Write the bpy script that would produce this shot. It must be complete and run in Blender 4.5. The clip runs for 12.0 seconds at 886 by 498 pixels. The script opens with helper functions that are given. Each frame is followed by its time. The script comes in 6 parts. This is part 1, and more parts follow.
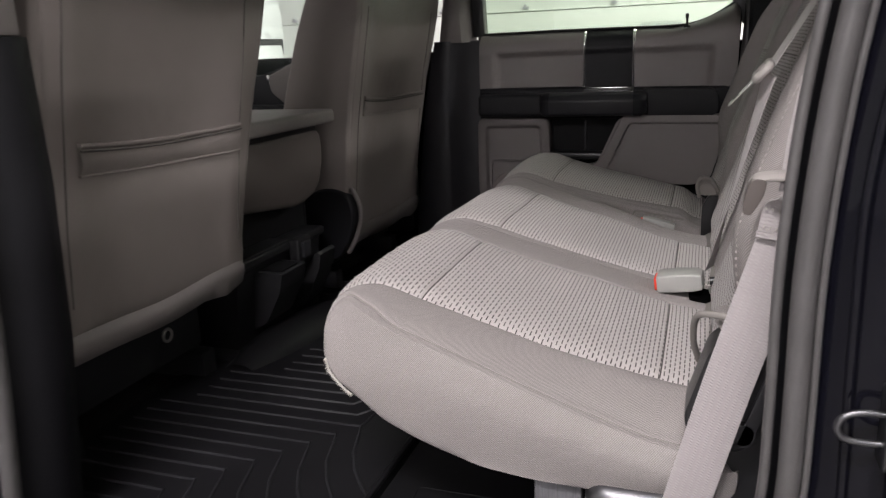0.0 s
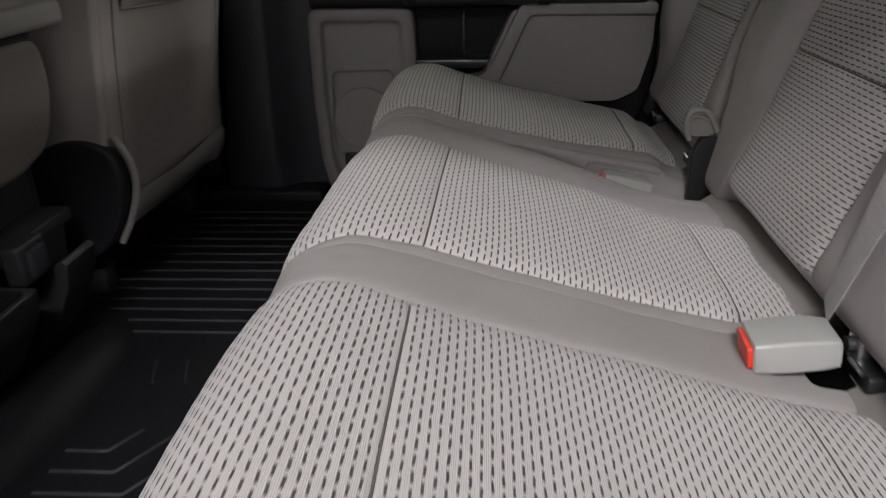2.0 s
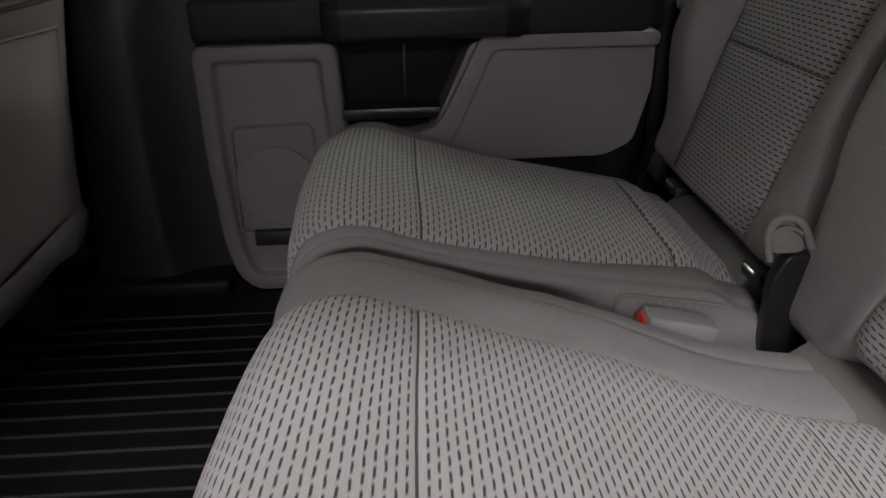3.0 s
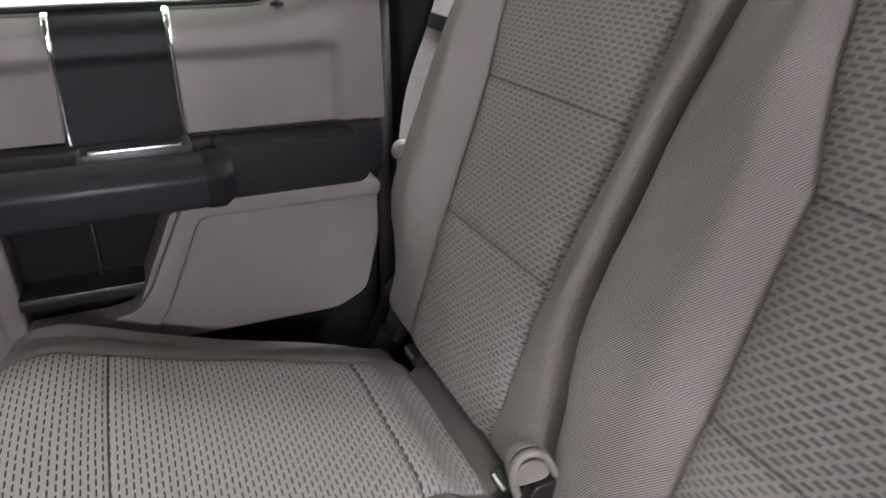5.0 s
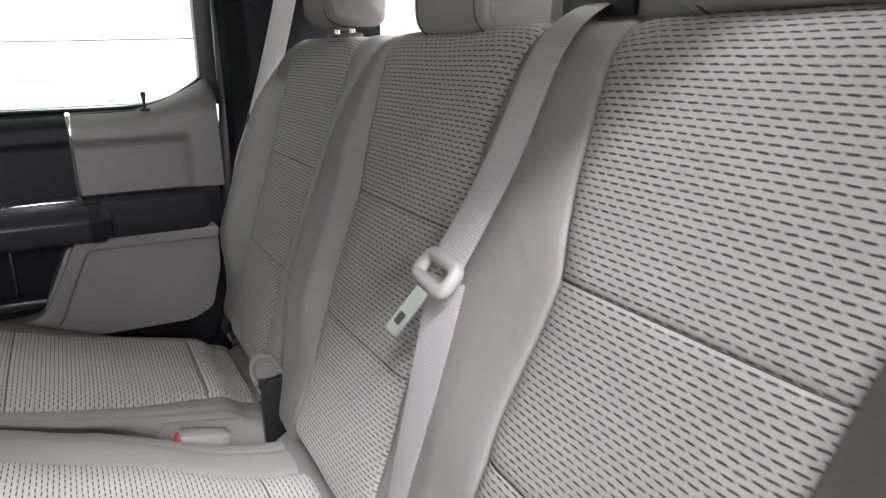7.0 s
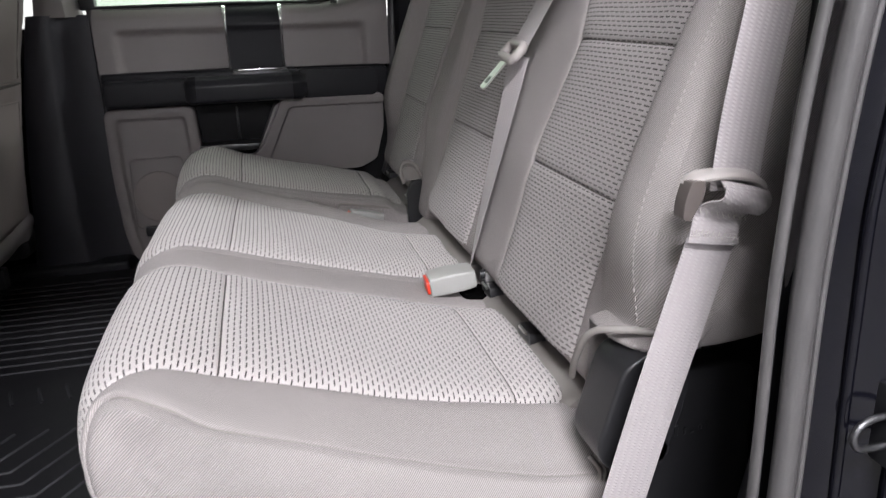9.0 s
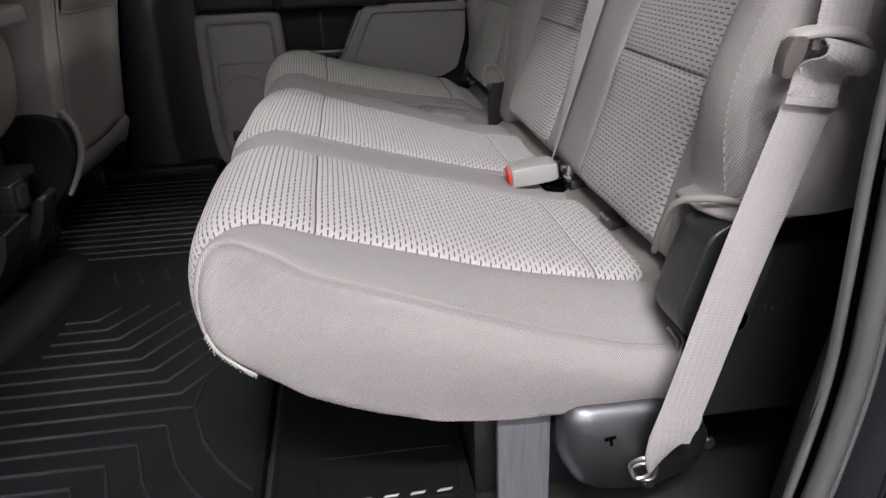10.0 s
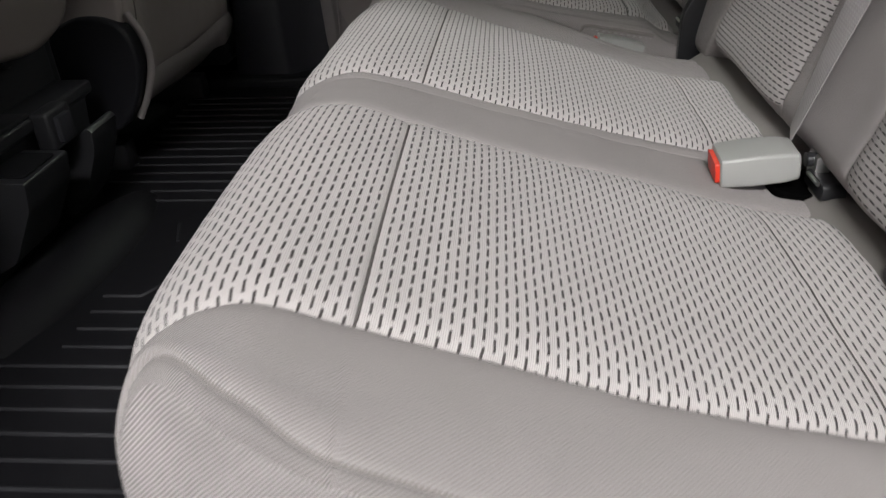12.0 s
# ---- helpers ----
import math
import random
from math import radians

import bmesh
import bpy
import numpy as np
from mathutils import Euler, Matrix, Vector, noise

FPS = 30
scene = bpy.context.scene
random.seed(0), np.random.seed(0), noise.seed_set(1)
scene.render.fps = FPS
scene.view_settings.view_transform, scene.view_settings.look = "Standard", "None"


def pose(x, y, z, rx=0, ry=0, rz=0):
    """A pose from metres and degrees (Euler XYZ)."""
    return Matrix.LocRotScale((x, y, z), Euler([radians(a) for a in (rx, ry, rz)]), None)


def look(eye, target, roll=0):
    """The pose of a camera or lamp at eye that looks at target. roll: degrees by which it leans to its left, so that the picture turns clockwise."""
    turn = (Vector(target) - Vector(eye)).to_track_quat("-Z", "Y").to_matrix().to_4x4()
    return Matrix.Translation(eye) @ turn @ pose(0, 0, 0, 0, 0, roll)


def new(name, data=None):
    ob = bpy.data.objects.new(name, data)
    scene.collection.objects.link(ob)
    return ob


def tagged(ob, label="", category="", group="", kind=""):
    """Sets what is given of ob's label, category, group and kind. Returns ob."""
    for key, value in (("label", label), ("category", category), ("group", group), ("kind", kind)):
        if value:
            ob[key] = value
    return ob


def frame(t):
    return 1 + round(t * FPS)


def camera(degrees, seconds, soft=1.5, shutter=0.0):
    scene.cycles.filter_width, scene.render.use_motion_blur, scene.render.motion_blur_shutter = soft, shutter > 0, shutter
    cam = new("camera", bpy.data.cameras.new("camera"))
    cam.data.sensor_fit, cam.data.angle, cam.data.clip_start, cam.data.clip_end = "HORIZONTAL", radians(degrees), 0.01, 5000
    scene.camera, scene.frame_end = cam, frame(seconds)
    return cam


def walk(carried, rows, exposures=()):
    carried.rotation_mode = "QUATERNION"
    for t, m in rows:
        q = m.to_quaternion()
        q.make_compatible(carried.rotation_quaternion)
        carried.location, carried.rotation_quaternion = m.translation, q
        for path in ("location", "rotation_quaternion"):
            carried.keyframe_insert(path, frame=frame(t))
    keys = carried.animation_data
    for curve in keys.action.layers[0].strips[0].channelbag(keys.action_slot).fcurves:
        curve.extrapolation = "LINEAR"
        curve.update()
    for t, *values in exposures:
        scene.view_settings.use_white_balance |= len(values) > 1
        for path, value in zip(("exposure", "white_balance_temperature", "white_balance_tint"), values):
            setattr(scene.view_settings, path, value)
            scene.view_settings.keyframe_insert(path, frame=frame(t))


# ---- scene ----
cam = camera(61.5, 12.0, soft=1.2, shutter=0.3)
PATH = [
    (0, (0.344, -0.91, 0.663), (-0.301, 0.912, 0.148), -2.4),
    (0.5, (0.261, -0.705, 0.598), (-0.266, 1.136, 0.022), -2.1),
    (1, (0.188, -0.555, 0.573), (-0.209, 1.272, -0.14), -1.9),
    (1.5, (0.088, -0.424, 0.613), (-0.173, 1.396, -0.173), -1.6),
    (2, (0.055, -0.236, 0.628), (-0.073, 1.584, -0.193), -1.4),
    (2.5, (0.009, 0.013, 0.627), (-0.022, 1.831, -0.205), -1.3),
    (2.7, (-0.002, 0.095, 0.636), (-0.001, 1.912, -0.201), -1.5),
    (4.3, (0.054, 0.451, 0.657), (0.555, 2.179, -0.217), -1.5),
    (4.5, (0.066, 0.443, 0.671), (0.628, 2.17, -0.169), -1.8),
    (5, (0.082, 0.372, 0.796), (0.776, 2.072, 0.003), -0.9),
    (5.5, (0.094, 0.239, 0.857), (0.883, 1.961, 0.213), -0.9),
    (6, (0.11, 0.128, 0.868), (0.947, 1.855, 0.309), -1.1),
    (6.5, (0.143, -0.056, 0.845), (0.994, 1.676, 0.317), -1.4),
    (6.7, (0.147, -0.132, 0.835), (1.003, 1.596, 0.307), -1.5),
    (8.3, (0.082, -0.591, 0.724), (0.695, 1.237, 0.192), -1.6),
    (8.5, (0.072, -0.636, 0.717), (0.63, 1.203, 0.163), -1.8),
    (9, (0.06, -0.713, 0.679), (0.495, 1.139, 0.06), -2.0),
    (9.5, (0.042, -0.741, 0.656), (0.382, 1.103, -0.039), -2.0),
    (10, (0.03, -0.755, 0.624), (0.266, 1.072, -0.154), -2.2),
    (10.5, (0.023, -0.703, 0.582), (0.148, 1.1, -0.275), -2.4),
    (11, (0.007, -0.588, 0.565), (0.007, 1.181, -0.368), -2.7),
    (11.5, (0.031, -0.492, 0.577), (-0.071, 1.243, -0.414), -2.9),
    (12, (0.072, -0.34, 0.583), (-0.083, 1.376, -0.434), -2.8),
]
EXPOSURES = [(0.0, 0.4, 6700, 14), (0.5, 0.5, 6700, 13), (1.0, 0.4, 6650, 13), (1.5, 0.44, 6600, 11), (2.0, 0.42, 6500, 11), (2.5, 0.21, 6450, 13), (4.5, 1.45, 6450, 17), (5.0, 1.95, 6400, 18), (5.5, 2.08, 6350, 15), (6.0, 1.96, 6350, 13), (6.5, 1.72, 6350, 13), (8.5, 1.06, 6250, 12), (9.5, 0.8, 6400, 12), (10.5, 0.60, 6400, 11), (12.0, 0.47, 6520, 8)]
walk(cam, [(t, look(eye, target, roll)) for t, eye, target, roll in PATH], EXPOSURES)


# ---------------------------------------------------------------- light and world
world = bpy.data.worlds.new("world")
scene.world = world
world.use_nodes = True
wn = world.node_tree
wn.nodes.clear()
w_out = wn.nodes.new("ShaderNodeOutputWorld")
w_bg = wn.nodes.new("ShaderNodeBackground")
w_bg.inputs[0].default_value = (0.95, 0.98, 1.0, 1)
w_bg.inputs[1].default_value = 0.25
wn.links.new(w_bg.outputs[0], w_out.inputs[0])


def area_lamp(name, place, target, sx, sy, power, colour=(1.0, 0.985, 1.0)):
    data = bpy.data.lights.new(name, "AREA")
    data.shape, data.size, data.size_y, data.energy, data.color = "RECTANGLE", sx, sy, power, colour
    ob = new(name, data)
    ob.matrix_world = look(place, target)
    return ob


GROUND = -0.78      # garage floor under the cab floor
CEIL = 2.75         # garage ceiling
# fixtures out of view: place, half length along x and y, power
# some follow shadow edges on the seats, the rest are added fill
LAMPS = [(0.05, -1.96, 0.62, 0.14, 87), (-0.30, -2.56, 0.62, 0.14, 9), (-0.60, -5.60, 0.62, 0.14, 120), (-2.3, 2.05, 0.62, 0.14, 12), (2.5, 2.05, 0.62, 0.14, 10), (0.05, 3.56, 0.62, 0.14, 9),
         (1.66, 0.90, 0.14, 0.62, 130), (5.2, 0.60, 0.14, 0.62, 240), (3.7, 0.95, 0.14, 0.62, 90), (-4.2, 0.60, 0.14, 0.62, 11)]
for lx, ly, hx, hy, power in LAMPS:
    area_lamp("unseen_lamp", (lx, ly, CEIL - 0.13), (lx, ly + 0.001, 0), 2 * hx, 2 * hy, power)


# ---------------------------------------------------------------- materials
def nodes_of(name):
    m = bpy.data.materials.new(name)
    m.use_nodes = True
    nt = m.node_tree
    return m, nt, nt.nodes["Principled BSDF"]


def mathn(nt, op, a, b=None, c=None):
    n = nt.nodes.new("ShaderNodeMath")
    n.operation = op
    for k, v in enumerate((a, b, c)):
        if v is None:
            continue
        if isinstance(v, (int, float)):
            n.inputs[k].default_value = v
        else:
            nt.links.new(v, n.inputs[k])
    return n.outputs[0]


def noise_of(nt, scale, detail=3.0, vec=None, rough=0.55):
    n = nt.nodes.new("ShaderNodeTexNoise")
    n.inputs["Scale"].default_value, n.inputs["Detail"].default_value = scale, detail
    n.inputs["Roughness"].default_value = rough
    if vec is None:
        tc = nt.nodes.new("ShaderNodeTexCoord")
        vec = tc.outputs["Object"]
    nt.links.new(vec, n.inputs["Vector"])
    return n.outputs["Fac"]


def mix_col(nt, fac, a, b):
    n = nt.nodes.new("ShaderNodeMix")
    n.data_type = "RGBA"
    for key, v in (("Factor", fac), ("A", a), ("B", b)):
        s = [i for i in n.inputs if i.name == key and (i.type == "RGBA" or key == "Factor")][0]
        if isinstance(v, tuple):
            s.default_value = (*v, 1)
        elif isinstance(v, (int, float)):
            s.default_value = v
        else:
            nt.links.new(v, s)
    return [o for o in n.outputs if o.type == "RGBA"][0]


def bump(nt, bsdf, height, strength, distance, normal=None):
    n = nt.nodes.new("ShaderNodeBump")
    n.inputs["Strength"].default_value, n.inputs["Distance"].default_value = strength, distance
    nt.links.new(height, n.inputs["Height"])
    if normal is not None:
        nt.links.new(normal, n.inputs["Normal"])
    if bsdf is not None:
        nt.links.new(n.outputs[0], bsdf.inputs["Normal"])
    return n.outputs[0]


def plastic(name, col, rough=0.5, grain=900, depth=0.25, wear=0.12, spec=0.5):
    """Moulded plastic with a fine leather grain and faint smears."""
    m, nt, b = nodes_of(name)
    big = noise_of(nt, 7, 4)
    c = mix_col(nt, big, tuple(v * (1 - wear) for v in col), tuple(min(1, v * (1 + wear)) for v in col))
    nt.links.new(c, b.inputs["Base Color"])
    r = mathn(nt, "MULTIPLY_ADD", noise_of(nt, 14, 5), 0.18, rough - 0.09)
    nt.links.new(r, b.inputs["Roughness"])
    b.inputs["Specular IOR Level"].default_value = spec
    bump(nt, b, noise_of(nt, grain, 2), depth, 0.0004)
    return m


def fabric(name, col, dash=None, twill=520.0, slit_col=(0.078, 0.070, 0.068)):
    """Woven seat cloth; the UV map is laid in metres: across the seat, then along the surface."""
    m, nt, b = nodes_of(name)
    uv = nt.nodes.new("ShaderNodeUVMap")
    uv.uv_map = "cloth"
    sep = nt.nodes.new("ShaderNodeSeparateXYZ")
    nt.links.new(uv.outputs[0], sep.inputs[0])
    u, v = sep.outputs[0], sep.outputs[1]
    k = twill * 6.2832 / 1.414
    rib = mathn(nt, "SINE", mathn(nt, "MULTIPLY", mathn(nt, "ADD", u, v), k))
    cross = mathn(nt, "SINE", mathn(nt, "MULTIPLY", mathn(nt, "SUBTRACT", u, v), k * 0.8))
    rib = mathn(nt, "MULTIPLY_ADD", mathn(nt, "MULTIPLY_ADD", cross, 0.25, rib), 0.55, 0.5)
    rib_c = nt.nodes.new("ShaderNodeClamp")
    nt.links.new(rib, rib_c.inputs[0])
    rib = rib_c.outputs[0]
    if dash:
        streak = mathn(nt, "SINE", mathn(nt, "MULTIPLY", v, 6.2832 / 0.00122))
        rib = mathn(nt, "MULTIPLY_ADD", mathn(nt, "MULTIPLY", streak, mathn(nt, "MULTIPLY_ADD", cross, 0.3, 0.7)), 0.20, 0.24)
    soil = noise_of(nt, 5, 5)
    fleck = noise_of(nt, 700, 2)
    base = mix_col(nt, soil, tuple(c * 0.88 for c in col), tuple(c * 1.10 for c in col))
    base = mix_col(nt, rib, base, tuple(c * (0.40 if dash else 0.57) for c in col))
    base = mix_col(nt, mathn(nt, "MULTIPLY", fleck, 0.25), base, tuple(c * 0.7 for c in col))
    height = mathn(nt, "MULTIPLY_ADD", fleck, 0.5, mathn(nt, "SUBTRACT", 1.0, rib))
    if dash:
        # staggered slits: period across, row pitch, share of the period, share of the pitch
        wide_p, pitch, share, thick = dash
        wob = mathn(nt, "MULTIPLY_ADD", noise_of(nt, 90, 2), 0.0016, -0.0008)
        vv = mathn(nt, "DIVIDE", mathn(nt, "ADD", v, wob), pitch)
        row = mathn(nt, "FLOOR", vv)
        uu = mathn(nt, "FRACT", mathn(nt, "MULTIPLY_ADD", row, 0.5, mathn(nt, "DIVIDE", u, wide_p)))
        du = mathn(nt, "SUBTRACT", share / 2, mathn(nt, "ABSOLUTE", mathn(nt, "SUBTRACT", uu, 0.5)))
        dv = mathn(nt, "SUBTRACT", thick / 2, mathn(nt, "ABSOLUTE", mathn(nt, "SUBTRACT", mathn(nt, "FRACT", vv), 0.5)))
        du = mathn(nt, "MULTIPLY", du, wide_p * 2200)
        dv = mathn(nt, "MULTIPLY", dv, pitch * 2200)
        slit = mathn(nt, "MINIMUM", du, dv)
        clampn = nt.nodes.new("ShaderNodeClamp")
        nt.links.new(mathn(nt, "ADD", slit, 0.5), clampn.inputs[0])
        slit = clampn.outputs[0]
        base = mix_col(nt, slit, base, slit_col)
        height = mathn(nt, "MULTIPLY_ADD", slit, -3.0, height)
    nt.links.new(base, b.inputs["Base Color"])
    b.inputs["Roughness"].default_value = 0.9
    b.inputs["Specular IOR Level"].default_value = 0.2
    b.inputs["Sheen Weight"].default_value = 0.15 if dash else 0.04
    b.inputs["Sheen Roughness"].default_value = 0.5
    bump(nt, b, height, 0.8 if dash else 0.6, 0.0009)
    return m


def webbing(name, col):
    m, nt, b = nodes_of(name)
    uv = nt.nodes.new("ShaderNodeUVMap")
    uv.uv_map = "cloth"
    sep = nt.nodes.new("ShaderNodeSeparateXYZ")
    nt.links.new(uv.outputs[0], sep.inputs[0])
    u, v = sep.outputs[0], sep.outputs[1]
    zig = mathn(nt, "PINGPONG", u, 0.0034)
    a = mathn(nt, "SINE", mathn(nt, "MULTIPLY", mathn(nt, "MULTIPLY_ADD", zig, 0.25, v), 6.2832 / 0.0031))
    cols = mathn(nt, "SINE", mathn(nt, "MULTIPLY", u, 6.2832 / 0.0068))
    h = mathn(nt, "MULTIPLY_ADD", a, mathn(nt, "MULTIPLY_ADD", cols, 0.35, 0.45), mathn(nt, "MULTIPLY", cols, 0.35))
    c = mix_col(nt, mathn(nt, "MULTIPLY_ADD", h, -0.17, 0.36), col, tuple(k * 0.58 for k in col))
    c = mix_col(nt, mathn(nt, "MULTIPLY", noise_of(nt, 9, 4), 0.25), c, tuple(k * 0.8 for k in col))
    nt.links.new(c, b.inputs["Base Color"])
    b.inputs["Roughness"].default_value = 0.55
    b.inputs["Sheen Weight"].default_value = 0.2
    bump(nt, b, h, 0.6, 0.0005)
    return m


def metal(name, col, rough):
    m, nt, b = nodes_of(name)
    b.inputs["Base Color"].default_value = (*col, 1)
    b.inputs["Metallic"].default_value = 1.0
    nt.links.new(mathn(nt, "MULTIPLY_ADD", noise_of(nt, 40, 4), 0.15, rough), b.inputs["Roughness"])
    return m


def paint(name, col, rough=0.25, coat=1.0):
    m, nt, b = nodes_of(name)
    b.inputs["Base Color"].default_value = (*col, 1)
    nt.links.new(mathn(nt, "MULTIPLY_ADD", noise_of(nt, 20, 5), 0.2, rough), b.inputs["Roughness"])
    b.inputs["Coat Weight"].default_value = coat
    b.inputs["Specular IOR Level"].default_value = 0.15
    b.inputs["Coat Roughness"].default_value = 0.05
    bump(nt, b, noise_of(nt, 25, 2), 0.05, 0.002)
    return m


def drawn_steel(name, col):
    """Dull painted steel with fine lengthwise drawing lines."""
    m, nt, b = nodes_of(name)
    tc = nt.nodes.new("ShaderNodeTexCoord")
    mp = nt.nodes.new("ShaderNodeMapping")
    mp.inputs["Scale"].default_value = (1, 1, 0.03)
    nt.links.new(tc.outputs["Object"], mp.inputs[0])
    lines = noise_of(nt, 620, 3, mp.outputs[0], 0.7)
    nt.links.new(mix_col(nt, lines, tuple(k * 0.45 for k in col), tuple(k * 1.5 for k in col)), b.inputs["Base Color"])
    b.inputs["Roughness"].default_value = 0.5
    bump(nt, b, lines, 0.6, 0.0006)
    return m


def rubber(name, col, rough=0.55, spec=0.5):
    m, nt, b = nodes_of(name)
    dust = noise_of(nt, 6, 6, rough=0.7)
    c = mix_col(nt, mathn(nt, "POWER", dust, 2.0), col, tuple(min(1, k * 2.2 + 0.004) for k in col))
    nt.links.new(c, b.inputs["Base Color"])
    nt.links.new(mathn(nt, "MULTIPLY_ADD", dust, 0.3, rough - 0.15), b.inputs["Roughness"])
    b.inputs["Specular IOR Level"].default_value = spec
    bump(nt, b, noise_of(nt, 420, 3), 0.35, 0.0006)
    return m


def carpet_mat(name, col):
    m, nt, b = nodes_of(name)
    f = noise_of(nt, 550, 3, rough=0.8)
    nt.links.new(mix_col(nt, f, tuple(k * 0.4 for k in col), tuple(k * 1.8 for k in col)), b.inputs["Base Color"])
    b.inputs["Roughness"].default_value = 1.0
    bump(nt, b, f, 1.0, 0.003)
    return m


def glass(name, tint=(0.93, 0.97, 0.95)):
    m = bpy.data.materials.new(name)
    m.use_nodes = True
    nt = m.node_tree
    nt.nodes.clear()
    out = nt.nodes.new("ShaderNodeOutputMaterial")
    mx = nt.nodes.new("ShaderNodeMixShader")
    tr = nt.nodes.new("ShaderNodeBsdfTransparent")
    tr.inputs[0].default_value = (*tint, 1)
    gl = nt.nodes.new("ShaderNodeBsdfGlossy")
    gl.inputs["Roughness"].default_value = 0.01
    mx.inputs[0].default_value = 0.05
    for a, k in ((tr, 1), (gl, 2)):
        nt.links.new(a.outputs[0], mx.inputs[k])
    nt.links.new(mx.outputs[0], out.inputs[0])
    return m


def glow(name, col, strength):
    m, nt, b = nodes_of(name)
    b.inputs["Base Color"].default_value = (0.8, 0.8, 0.8, 1)
    b.inputs["Emission Color"].default_value = (*col, 1)
    b.inputs["Emission Strength"].default_value = strength
    return m


CLOTH = (0.425, 0.391, 0.384)
M_CLOTH = fabric("seat_cloth", CLOTH)
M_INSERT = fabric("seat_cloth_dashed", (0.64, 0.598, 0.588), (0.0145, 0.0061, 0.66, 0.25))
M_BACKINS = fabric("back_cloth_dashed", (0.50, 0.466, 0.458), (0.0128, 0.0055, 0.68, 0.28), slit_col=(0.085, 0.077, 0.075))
M_VINYL = plastic("seat_back_vinyl", (0.215, 0.186, 0.178), 0.55, 1400, 0.2)
M_TRIM = plastic("trim_grey", (0.195, 0.174, 0.172), 0.5, 1100, 0.3)
M_CHAR = plastic("trim_charcoal", (0.012, 0.012, 0.0145), 0.48, 1100, 0.3, 0.12, 0.20)
M_ARM = plastic("trim_graphite", (0.024, 0.024, 0.028), 0.36, 900, 0.15, 0.12, 0.34)
M_PILLAR = plastic("pillar_charcoal", (0.018, 0.0175, 0.023), 0.46, 1100, 0.3)
M_DARK = plastic("dark_panel_plastic", (0.007, 0.007, 0.008), 0.55, 700, 0.3, 0.2, 0.15)
# flat near-black that stands in for the shade inside holes
M_HOLE_SHADE = plastic("hole_shade_black", (0.002, 0.002, 0.002), 0.9, 700, 0.1, 0.1, 0.0)
M_PRESS = metal("satin_dark_steel", (0.16, 0.16, 0.17), 0.34)
M_BROWN = plastic("brown_grey_plastic", (0.10, 0.085, 0.08), 0.4, 900, 0.1)
M_BLACK = plastic("black_plastic", (0.018, 0.018, 0.020), 0.34, 900, 0.25)
M_BEIGE = plastic("belt_plastic", (0.34, 0.315, 0.302), 0.4, 1500, 0.1)
M_BUCKLE = plastic("buckle_plastic", (0.34, 0.34, 0.325), 0.32, 1500, 0.05)
M_RED = plastic("red_button", (0.75, 0.045, 0.02), 0.35, 1500, 0.05)
M_WEB = webbing("belt_webbing", (0.46, 0.425, 0.43))
M_STITCH = plastic("stitch_thread", (0.42, 0.40, 0.375), 0.7, 900, 0.3)
M_THREAD = plastic("cloth_thread", (0.40, 0.365, 0.355), 0.8, 900, 0.3)
# dark cord colour that paints in the shade of seams and slits
M_SEAM_SHADE = plastic("seam_thread_shade", (0.10, 0.09, 0.085), 0.85, 1500, 0.5)
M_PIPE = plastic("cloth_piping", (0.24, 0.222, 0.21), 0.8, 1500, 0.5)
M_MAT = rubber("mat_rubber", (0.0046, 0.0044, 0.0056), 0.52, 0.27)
# rib colour holds the worn tops and the light they catch
M_RIB_LIT = rubber("mat_rib_worn_lit", (0.0120, 0.0118, 0.0140), 0.60, 0.24)
M_SEAL = rubber("seal_rubber", (0.062, 0.059, 0.060), 0.36)
M_CARPET = carpet_mat("cab_carpet", (0.022, 0.021, 0.021))
M_PAINT = paint("black_car_paint", (0.004, 0.004, 0.007), 0.12, 0.42)
M_CHROME = metal("chrome", (0.85, 0.85, 0.87), 0.06)
M_STEEL = metal("zinc_steel", (0.62, 0.61, 0.6), 0.28)
M_LEG = drawn_steel("grey_drawn_steel", (0.12, 0.12, 0.13))
M_SILVER = plastic("silver_edge", (0.42, 0.42, 0.44), 0.35, 600, 0.1)
M_GLASS = glass("window_glass")
M_TINT = glass("tinted_glass", (0.82, 0.892, 0.82))
M_REAR = glass("rear_window_glass", (0.845, 0.862, 0.84))
M_MIRROR = metal("mirror_glass", (0.9, 0.92, 0.92), 0.02)
M_LINER = carpet_mat("headliner_cloth", (0.36, 0.34, 0.32))
M_WALL = plastic("garage_wall_paint", (0.78, 0.79, 0.76), 0.6, 60, 0.15, 0.04)
# tone of an unseen wall, set for fill light and reflections
M_GREYWALL = plastic("unseen_wall_grey", (0.50, 0.50, 0.51), 0.6, 60, 0.15, 0.08)
M_DOORW = plastic("garage_door_paint", (0.82, 0.84, 0.80), 0.45, 60, 0.1, 0.04)
M_CONC = plastic("concrete_floor", (0.19, 0.185, 0.18), 0.55, 40, 0.3, 0.2)
M_TUBE = glow("lamp_diffuser", (1.0, 0.99, 0.95), 6.0)
M_REFLECTION = plastic("door_reflection_pale", (0.62, 0.63, 0.61), 0.5, 60, 0.1)
M_WHITE = plastic("white_print", (0.42, 0.42, 0.42), 0.5, 900, 0.1)


# ---------------------------------------------------------------- builders
def root(name, place, label, category, group="", kind=""):
    ob = new(name)
    ob.location = place
    ob.empty_display_size = 0.05
    return tagged(ob, label, category, group, kind)


